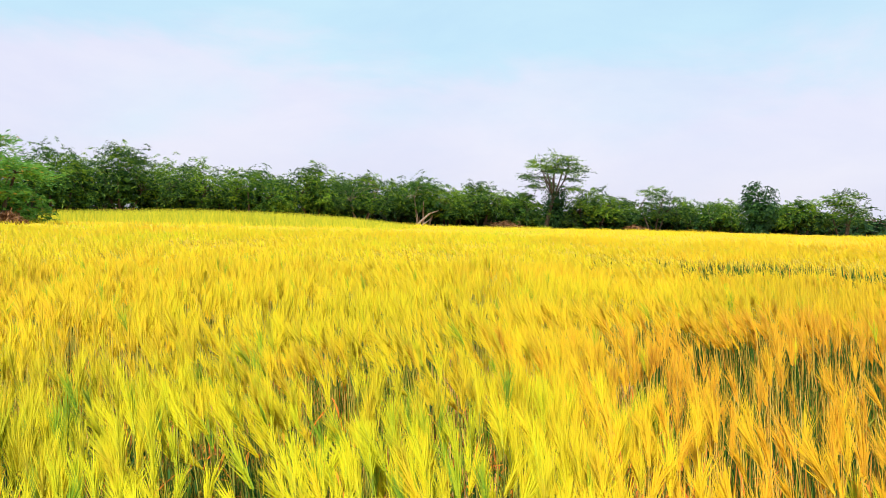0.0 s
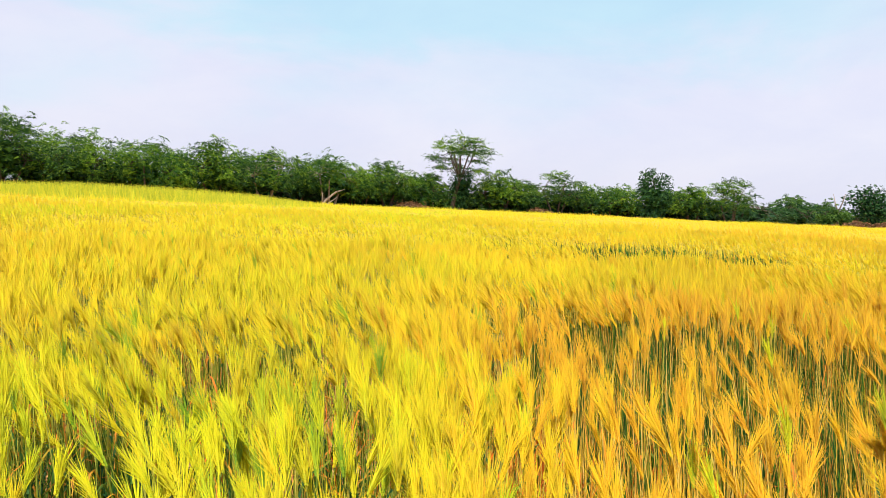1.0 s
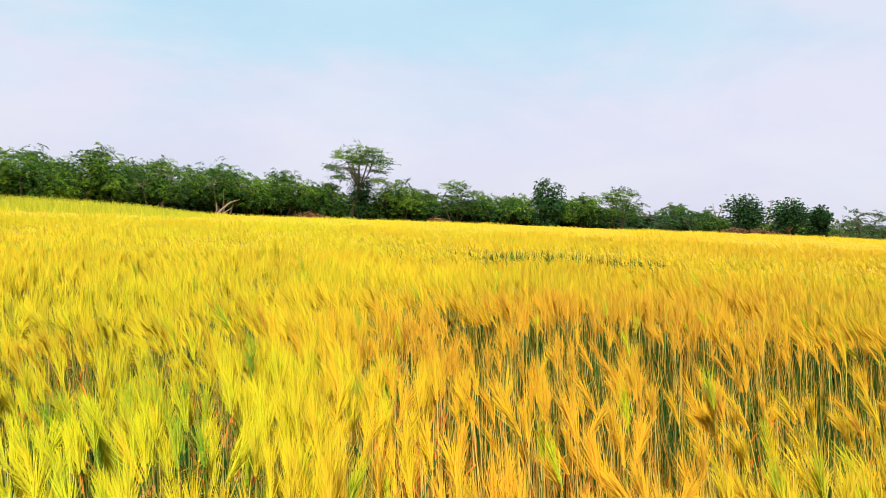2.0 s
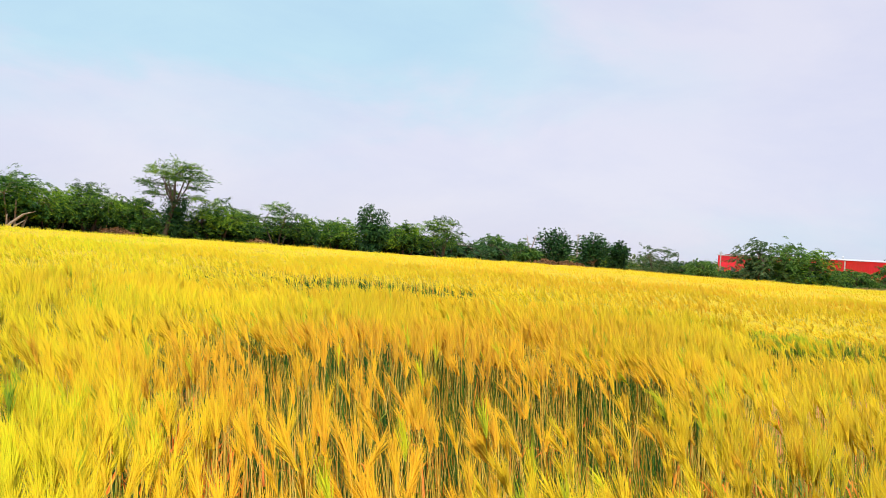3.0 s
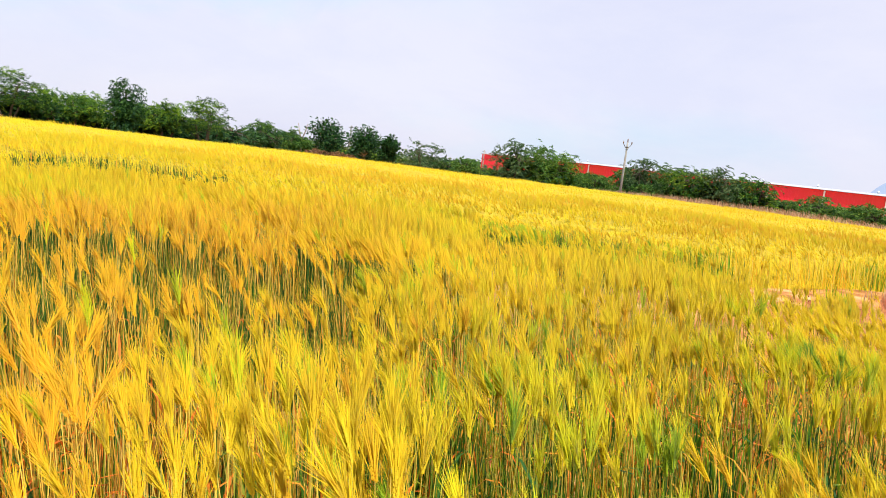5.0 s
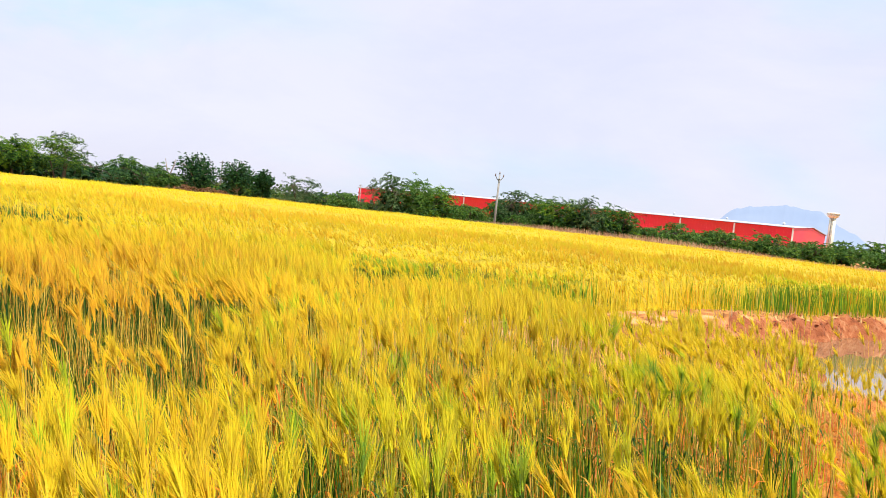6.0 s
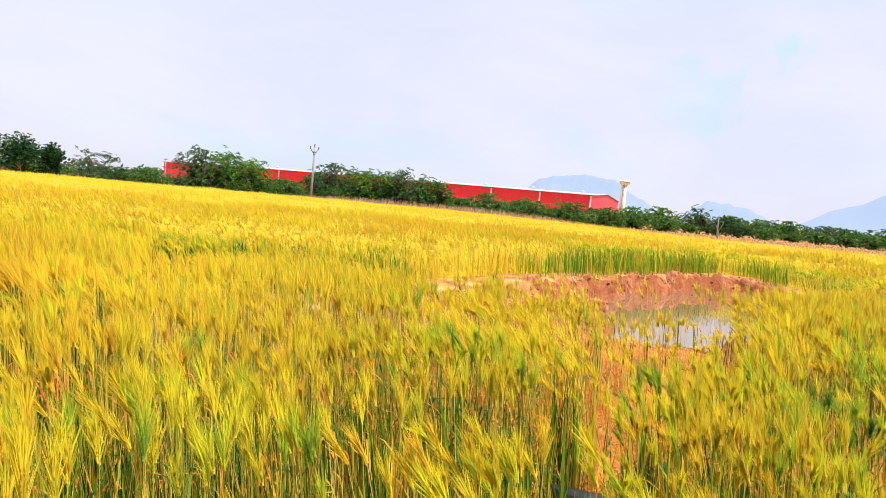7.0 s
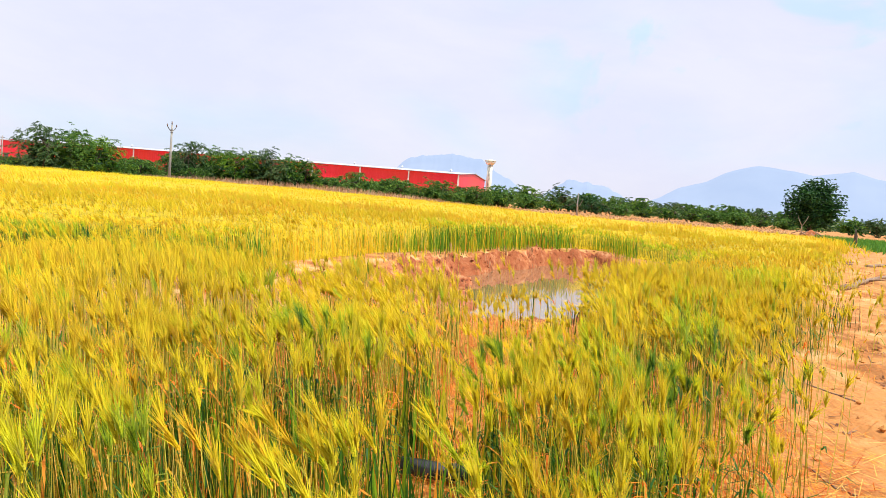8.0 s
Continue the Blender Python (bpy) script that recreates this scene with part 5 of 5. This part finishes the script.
def green_field():
    """A low green crop across the track."""
    rng = np.random.default_rng(19)
    n = 26000
    x, y = rng.uniform(44, 96, n), rng.uniform(-60, -19, n)
    ok = y < -20.8 - 0.18 * (x - 53) + 0.4 * np.sin(x)
    ok &= x > 52.5 - 0.35 * (y + 21)
    x, y = x[ok], y[ok]
    n = len(x)
    h, w, t, le, side = rng.uniform(0.35, 0.6, n), rng.uniform(0.03, 0.09, n), rng.uniform(0, 2 * np.pi, n), rng.uniform(0, 0.2, n), rng.uniform(0, np.pi, n)
    V = np.stack([np.stack([x - np.cos(side) * w, y - np.sin(side) * w, 0 * x - 0.02], 1), np.stack([x + np.cos(side) * w, y + np.sin(side) * w, 0 * x - 0.02], 1), np.stack([x + np.cos(t) * le, y + np.sin(t) * le, h], 1)], 1)
    tagged(new("green_crop", tri_mesh("green_crop", V.reshape(-1, 3), np.arange(3 * n).reshape(-1, 3), [M_GREEN])), "low fresh green crop across the dirt track", "crop", kind="stuff")


green_field()


# ---- red shed ----
def shed():
    root = empty("warehouse", 169, 27, 0)          # its near corner; the long wall runs along +y
    long, deep, eave, ridge = 118.0, 46.0, 6.25, 7.2
    bay = 5.9
    for k in range(20):
        b = Build()
        b.box((0, k * bay + 0.01, 0), (0.18, (k + 1) * bay - 0.01, eave))
        part("wall", b, M_RED, root, "red sheet wall panel")
        # standing ribs of the sheet
        r = Build()
        for j in range(8):
            yy = k * bay + 0.4 + j * 0.7
            r.box((-0.05, yy, 0), (0.003, yy + 0.10, eave - 0.05))
        part("ribs", r, M_RED, root)
    for k in range(0, 21, 2):
        b = Build()
        b.box((-0.22, k * bay - 0.16, 0), (-0.052, k * bay + 0.16, eave - 0.1), bevel=0.02)
        part("column", b, M_WHITE, root, "white painted column")
    for name, yy in (("gable_wall", 0.0), ("gable_wall", long)):
        b = Build()
        y0, y1 = (yy - 0.18, yy) if yy == 0 else (yy, yy + 0.18)
        prof = [(0, 0), (deep, 0), (deep, eave), (deep / 2, ridge), (0, eave)]
        v = [(px, y0, pz) for px, pz in prof] + [(px, y1, pz) for px, pz in prof]
        f = [(0, 1, 2), (0, 2, 3), (0, 3, 4), (5, 7, 6), (5, 8, 7), (5, 9, 8)]
        for i in range(5):
            j = (i + 1) % 5
            f += [(i, i + 5, j + 5), (i, j + 5, j)]
        b.add(v, f)
        part(name, b, M_RED, root, "red sheet gable")
    for x0, x1, z0, z1 in ((-0.6, deep / 2, eave, ridge + 0.12), (deep / 2, deep + 0.6, ridge + 0.12, eave)):
        b = Build()
        v = [(x, y, z + e) for e in (0.02, 0.09) for x, z in ((x0, z0), (x1, z1)) for y in (-0.6, long + 0.6)]
        b.add(v, [(0, 1, 3), (0, 3, 2), (4, 7, 5), (4, 6, 7), (0, 4, 5), (0, 5, 1), (2, 3, 7), (2, 7, 6), (0, 2, 6), (0, 6, 4), (1, 5, 7), (1, 7, 3)])
        part("roof", b, M_ROOF, root, "pale grey roof sheet")
    for k in range(9):
        b = Build()
        yy = 6 + k * 13.2
        b.tube([(deep / 2, yy, ridge), (deep / 2, yy, ridge + 0.5), (deep / 2, yy, ridge + 0.55), (deep / 2, yy, ridge + 0.85)], [0.22, 0.22, 0.4, 0.15], 8)
        part("roof_vent", b, M_ROOF, root)
    b = Build()
    b.box((deep, 0.01, 0), (deep + 0.2, long - 0.01, eave))
    part("wall", b, M_RED, root, "red rear wall")
    tagged(root, "long red sheet-walled shed with pale roof and white columns", "warehouse")


shed()


def annex():
    root = empty("annex", 150, 127, 0)
    b = Build()
    b.box((0, -6, 0), (9, 4, 5.4), bevel=0.05)
    part("wall", b, M_RED, root)
    b = Build()
    b.box((-0.3, -6.3, 5.404), (9.3, 4.3, 5.6), bevel=0.04)
    part("roof", b, M_ROOF, root, "flat pale roof")
    for yy in (-4.6, -1.4, 1.8):
        b = Build()
        b.box((-0.06, yy, 1.2), (-0.003, yy + 1.1, 2.6))
        part("window", b, M_STEEL, root)
    tagged(root, "small red flat-roofed block beside the long shed", "building")


annex()


def water_tower():
    d, a = 185.0, radians(83.25)
    root = empty("water_tower", d * math.sin(a), d * math.cos(a), 0)
    b = Build()
    b.tube([(0, 0, 0), (0, 0, 9.6)], [0.72, 0.66], 16)
    part("shaft", b, M_CREAM, root, smooth=True)
    b = Build()
    b.tube([(0, 0, 9.6), (0, 0, 10.0), (0, 0, 10.5)], [0.66, 1.15, 1.3], 16)
    part("tank", b, M_CREAM, root, "flared cream tank", smooth=True)
    b = Build()
    b.tube([(0, 0, 10.5), (0, 0, 10.75), (0, 0, 10.95)], [1.4, 1.3, 0.3], 16)
    part("lid", b, M_CREAM, root, smooth=True)
    b = Build()
    for s in (-0.18, 0.18):
        b.tube([(-0.80, s, 0), (-0.75, s, 9.7)], [0.03, 0.03], 4)
    for k in range(30):
        b.tube([(-0.78, -0.18, 0.4 + k * 0.31), (-0.78, 0.18, 0.4 + k * 0.31)], [0.018, 0.018], 4)
    part("ladder", b, M_STEEL, root)
    tagged(root, "slim cream concrete water tower with flared top", "water tower")


water_tower()


# ---- poles ----
def power_pole(x, y, h, label):
    root = empty("power_pole", x, y, 0, -30)
    b = Build()
    b.tube([(0, 0, -0.2), (0, 0, h * 0.5), (0, 0, h)], [0.17, 0.135, 0.10], 8)
    part("shaft", b, M_CONC, root, "tapered concrete shaft", smooth=True)
    for s in (-1, 1):
        b = Build()
        b.tube([(0, 0, h - 0.85), (s * 0.3, 0, h - 0.55), (s * 0.56, 0, h - 0.22)], [0.05, 0.05, 0.045], 5)
        arm = part("cross_arm", b, M_STEEL, root, "angled steel arm")
        b = Build()
        b.tube([(s * 0.56, 0, h - 0.24), (s * 0.57, 0, h - 0.12), (s * 0.57, 0, h - 0.08), (s * 0.57, 0, h + 0.06)], [0.04, 0.085, 0.06, 0.07], 8)
        part("insulator", b, M_PORCELAIN, arm, smooth=True)
    b = Build()
    b.tube([(0, 0, h - 0.02), (0, 0, h + 0.14), (0, 0, h + 0.18), (0, 0, h + 0.36)], [0.03, 0.09, 0.06, 0.075], 8)
    part("insulator", b, M_PORCELAIN, root, smooth=True)
    for z in (h - 0.9, h - 0.6):
        b = Build()
        b.tube([(0, 0, z - 0.04), (0, 0, z + 0.04)], [0.15, 0.15], 8)
        part("clamp", b, M_STEEL, root)
    return tagged(root, label, "power pole", "power poles")


power_pole(79.4, 46.1, 6.9, "weathered concrete power pole with two angled arms")


def post(az, d, h, r, label):
    a = radians(az)
    root = empty("post", d * math.sin(a), d * math.cos(a), 0)
    b = Build()
    b.tube([(0, 0, -0.1), (0.02, 0, h * 0.5), (0, 0, h)], [r, r * 0.9, r * 0.75], 6)
    part("shaft", b, M_CONC, root, smooth=True)
    b = Build()
    b.tube([(-0.5, 0, h - 0.3), (0.5, 0, h - 0.3)], [0.05, 0.05], 5)
    part("cross_arm", b, M_STEEL, root)
    tagged(root, label, "post", "distant posts")


post(38.8, 118, 5.6, 0.12, "distant thin grey post among trees")
post(49.1, 140, 5.0, 0.12, "distant thin grey post beside the red block")
post(90.3, 118, 3.4, 0.10, "pale thin post before the distant trees")


# ---- hills ----
def hill(name, az0, az1, d, shape, seed, label):
    """A rock hill, its haze painted as a glow: ridge over a broad foot, rough with noise."""
    n, rows = 90, 14
    az = np.linspace(az0, az1, n)
    s = np.linspace(0, 1, n)
    el = shape(s) + 0.10 * wave(s * 10, 0 * s, 2.2, seed) + 0.05 * wave(s * 10, 0 * s, 0.6, seed + 4) * smoothstep(0, 0.1, s) * smoothstep(1, 0.9, s)
    V = []
    for i in range(rows):
        u = i / (rows - 1)
        dd = d - 500 * (1 - u)
        z = np.tan(np.radians(np.maximum(el, -0.1))) * d * u ** 0.8 - 3
        z = z + (1 - u) * u * 14 * wave(az * 2, az * 0 + u * 3, 6.0, seed + 1)
        V.append(np.stack([dd * np.sin(np.radians(az)), dd * np.cos(np.radians(az)), z], 1))
    for i in range(3):
        dd = d + 250 * (i + 1)
        z = np.tan(np.radians(np.maximum(el, -0.1))) * d * (1 - (i + 1) / 3) - 3
        V.append(np.stack([dd * np.sin(np.radians(az)), dd * np.cos(np.radians(az)), z], 1))
    V = np.concatenate(V)
    k = (np.arange(rows + 2)[:, None] * n + np.arange(n - 1)).ravel()
    F = np.concatenate([np.stack([k, k + 1, k + n + 1], 1), np.stack([k, k + n + 1, k + n], 1)])
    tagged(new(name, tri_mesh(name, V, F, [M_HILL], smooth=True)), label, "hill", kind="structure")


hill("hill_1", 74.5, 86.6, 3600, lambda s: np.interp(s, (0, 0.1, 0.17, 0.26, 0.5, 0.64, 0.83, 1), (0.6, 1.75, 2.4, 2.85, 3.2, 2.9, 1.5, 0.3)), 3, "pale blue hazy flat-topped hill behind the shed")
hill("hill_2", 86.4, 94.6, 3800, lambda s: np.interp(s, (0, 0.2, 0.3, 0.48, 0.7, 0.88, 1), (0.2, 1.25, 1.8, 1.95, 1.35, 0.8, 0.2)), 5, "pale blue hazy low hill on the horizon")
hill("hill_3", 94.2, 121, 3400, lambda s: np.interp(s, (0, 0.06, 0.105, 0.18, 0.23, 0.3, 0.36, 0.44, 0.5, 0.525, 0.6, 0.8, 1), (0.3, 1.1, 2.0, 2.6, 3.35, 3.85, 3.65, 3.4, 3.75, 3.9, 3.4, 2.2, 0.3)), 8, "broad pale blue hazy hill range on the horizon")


# ---- by the track and the pond ----
def pipe():
    root = empty("irrigation_pipe", 4.56, -0.55, 0.056)
    b = Build()
    b.tube([(-0.06, 0.42, 0.01), (-0.04, 0.2, 0.0), (0, 0, 0), (0.04, -0.3, 0.0)], [0.055, 0.055, 0.055, 0.055], 14)
    part("pipe", b, M_PIPE, root, "black plastic pipe", smooth=True)
    b = Build()
    b.tube([(0.04, -0.26, 0), (0.047, -0.36, 0)], [0.064, 0.064], 14)
    part("collar", b, M_PIPE, root, smooth=True)
    tagged(root, "short black plastic irrigation pipe lying on orange soil", "pipe")


pipe()


def branch(points, r, label, seed):
    rng = np.random.default_rng(seed)
    p = np.asarray(points, float)
    t = np.linspace(0, 1, 9)
    q = np.stack([np.interp(t, np.linspace(0, 1, len(p)), p[:, i]) for i in range(2)], 1) + rng.normal(0, 0.05, (9, 2)) * min(1.0, r / 0.03)
    z = ground_z(q[:, 0], q[:, 1]) + r * 0.9
    root = empty("fallen_branch", q[0, 0], q[0, 1], 0)
    b = Build()
    pts = np.c_[q - q[0], z]
    b.tube(pts, r * np.linspace(1, 0.45, 9) * rng.uniform(0.9, 1.1, 9), 7)
    part("limb", b, M_WOOD, root, smooth=True)
    for k in (3, 6):
        b = Build()
        d = np.array([rng.uniform(-0.6, 0.6), rng.uniform(-0.8, 0.8), 0.12]) * min(1.0, r / 0.03)
        b.tube([pts[k], pts[k] + d * 0.6, pts[k] + d], [r * 0.4, r * 0.25, r * 0.1], 5)
        part("twig", b, M_WOOD, root, smooth=True)
    tagged(root, label, "branch", "branches on the track")


branch([(20.6, -7.7), (23.5, -9.2), (27.5, -11.3), (30, -13.2)], 0.08, "long dry branch fallen across the dirt track", 1)
branch([(34.2, -13.0), (35.5, -14.4), (37, -16)], 0.075, "dry branch lying on the dirt track", 2)
branch([(33.2, -11.2), (34.8, -12.7)], 0.07, "short dry branch lying on the dirt track", 3)
branch([(24.6, -11.4), (27.5, -13.0)], 0.07, "thin dry branch lying on the dirt track", 4)


def stump(x, y):
    root = empty("tree_stump", x, y, 0)
    b = Build()
    b.tube([(0, 0, -0.05), (0.05, 0, 0.5), (0.02, 0.02, 1.0), (0.18, 0.05, 1.5)], [0.22, 0.16, 0.13, 0.05], 8)
    part("stem", b, M_BARK, root, smooth=True)
    b = Build()
    b.tube([(0.03, 0, 0.8), (-0.25, 0.1, 1.3)], [0.06, 0.02], 6)
    part("snag", b, M_BARK, root, smooth=True)
    tagged(root, "broken dark tree stump beside the track", "stump")


stump(72 * math.sin(radians(109.5)), 72 * math.cos(radians(109.5)))


def soil_heap():
    a, d = radians(106.6), 96
    root = empty("soil_heap", d * math.sin(a), d * math.cos(a), 0)
    rng = np.random.default_rng(5)
    b = Build()
    n = 22
    g = np.linspace(-1, 1, n)
    X, Y = np.meshgrid(g, g)
    Z = 0.75 * np.exp(-(X ** 2 + Y ** 2) * 3.2) * (1 + 0.3 * wave(X, Y, 0.6, 3)) - 0.05
    k = (np.arange(n - 1)[:, None] * n + np.arange(n - 1)).ravel()
    b.add(np.stack([X * 1.1, Y * 2.0, Z], -1).reshape(-1, 3), np.concatenate([np.stack([k, k + 1, k + n + 1], 1), np.stack([k, k + n + 1, k + n], 1)]))
    part("mound", b, M_MUD, root, smooth=True)
    for i in range(3):
        b = Build()
        y0 = -1.2 + i * 0.9
        b.tube([(-0.5, y0, 0.3), (0, y0 + 0.7, 0.72), (0.1, y0 + 1.5, 0.35)], [0.09, 0.08, 0.06], 6)
        part("stick", b, M_WOOD, root, smooth=True)
    tagged(root, "heap of reddish soil and sticks where the track ends", "heap")


soil_heap()


def bare_tree(az, d, s, label):
    a = radians(az)
    root = empty("bare_sapling", d * math.sin(a), d * math.cos(a), 0)
    root.scale = (s, s, s)
    b = Build()
    b.tube([(0, 0, -0.05), (0.05, 0, 0.9), (0, 0.05, 1.5)], [0.09, 0.07, 0.04], 6)
    part("trunk", b, M_PALEBARK, root, smooth=True)
    for k, s in enumerate((-1, 1)):
        b = Build()
        b.tube([(0, 0, 1.3), (0.0, s * 0.35, 1.9), (0, s * 0.6, 2.5)], [0.05, 0.04, 0.02], 5)
        part("limb", b, M_PALEBARK, root, smooth=True)
    tagged(root, label, "sapling", "bare saplings")


bare_tree(106.0, 100, 1.0, "pale leafless forked sapling beside the round tree")
bare_tree(35.3, 94, 1.7, "tall pale leafless sapling among low shrubs")
bare_tree(90.4, 108, 0.9, "thin leafless sapling in dry grass")


def clods():
    """Lumps of clay on the pond bank and the track."""
    rng = np.random.default_rng(23)
    b = Build()
    n = 6000
    x, y = rng.uniform(4.5, 32, n), rng.uniform(-14, 4.5, n)
    d, off = pond_in(x, y), track_edge(x) - y
    ok = ((d > -0.35) & (d < 1.3)) | ((off > 0.1) & (rng.uniform(0, 1, n) < 0.35))
    ico = np.array([(0, 0, 1), (0.9, 0, 0.3), (0.28, 0.85, 0.3), (-0.72, 0.53, 0.3), (-0.72, -0.53, 0.3), (0.28, -0.85, 0.3), (0, 0, -0.6)])
    tri = [(0, 1, 2), (0, 2, 3), (0, 3, 4), (0, 4, 5), (0, 5, 1), (6, 2, 1), (6, 3, 2), (6, 4, 3), (6, 5, 4), (6, 1, 5)]
    for i in np.nonzero(ok)[0]:
        s = rng.uniform(0.012, 0.045) * rng.uniform(0.4, 1.3)
        b.add(ico * rng.uniform(0.6, 1.3, (7, 3)) * s + [x[i], y[i], float(ground_z(x[i], y[i])) + s * 0.2], tri, 1 if d[i] > -0.35 else 0)
    n = 2600
    x, y = rng.uniform(10, 26, n), rng.uniform(-3, 4.5, n)
    d = pond_in(x, y)
    for i in np.nonzero((d > -0.1) & (d < 0.75) & (y + 0.3 * (x - 12) > 0.6))[0]:
        s = rng.uniform(0.02, 0.06) * rng.uniform(0.4, 1.0)
        b.add(ico * rng.uniform(0.5, 1.4, (7, 3)) * s + [x[i], y[i], float(ground_z(x[i], y[i])) + s * 0.1], tri, 1)
    tagged(new("clods", b.mesh("clods", [M_SOIL, M_MUD])), "loose clods of dry clay on bank and track", "clods", kind="stuff")


clods()


# twigs dropped on the track
for k, (x, y, a, l) in enumerate(((5.5, -2.7, 25, 0.5), (6.8, -3.25, -30, 0.45), (8.2, -3.5, 60, 0.6), (10.3, -4.7, -10, 0.8), (4.4, -2.45, 40, 0.45))):
    c, q = math.cos(radians(a)) * l / 2, math.sin(radians(a)) * l / 2
    branch([(x - c, y - q, 0.012), (x - c * 0.2, y - q * 0.2 + 0.03, 0.035), (x + c, y + q, 0.02)], 0.009, "short dark dry twig lying on the track", 40 + k)
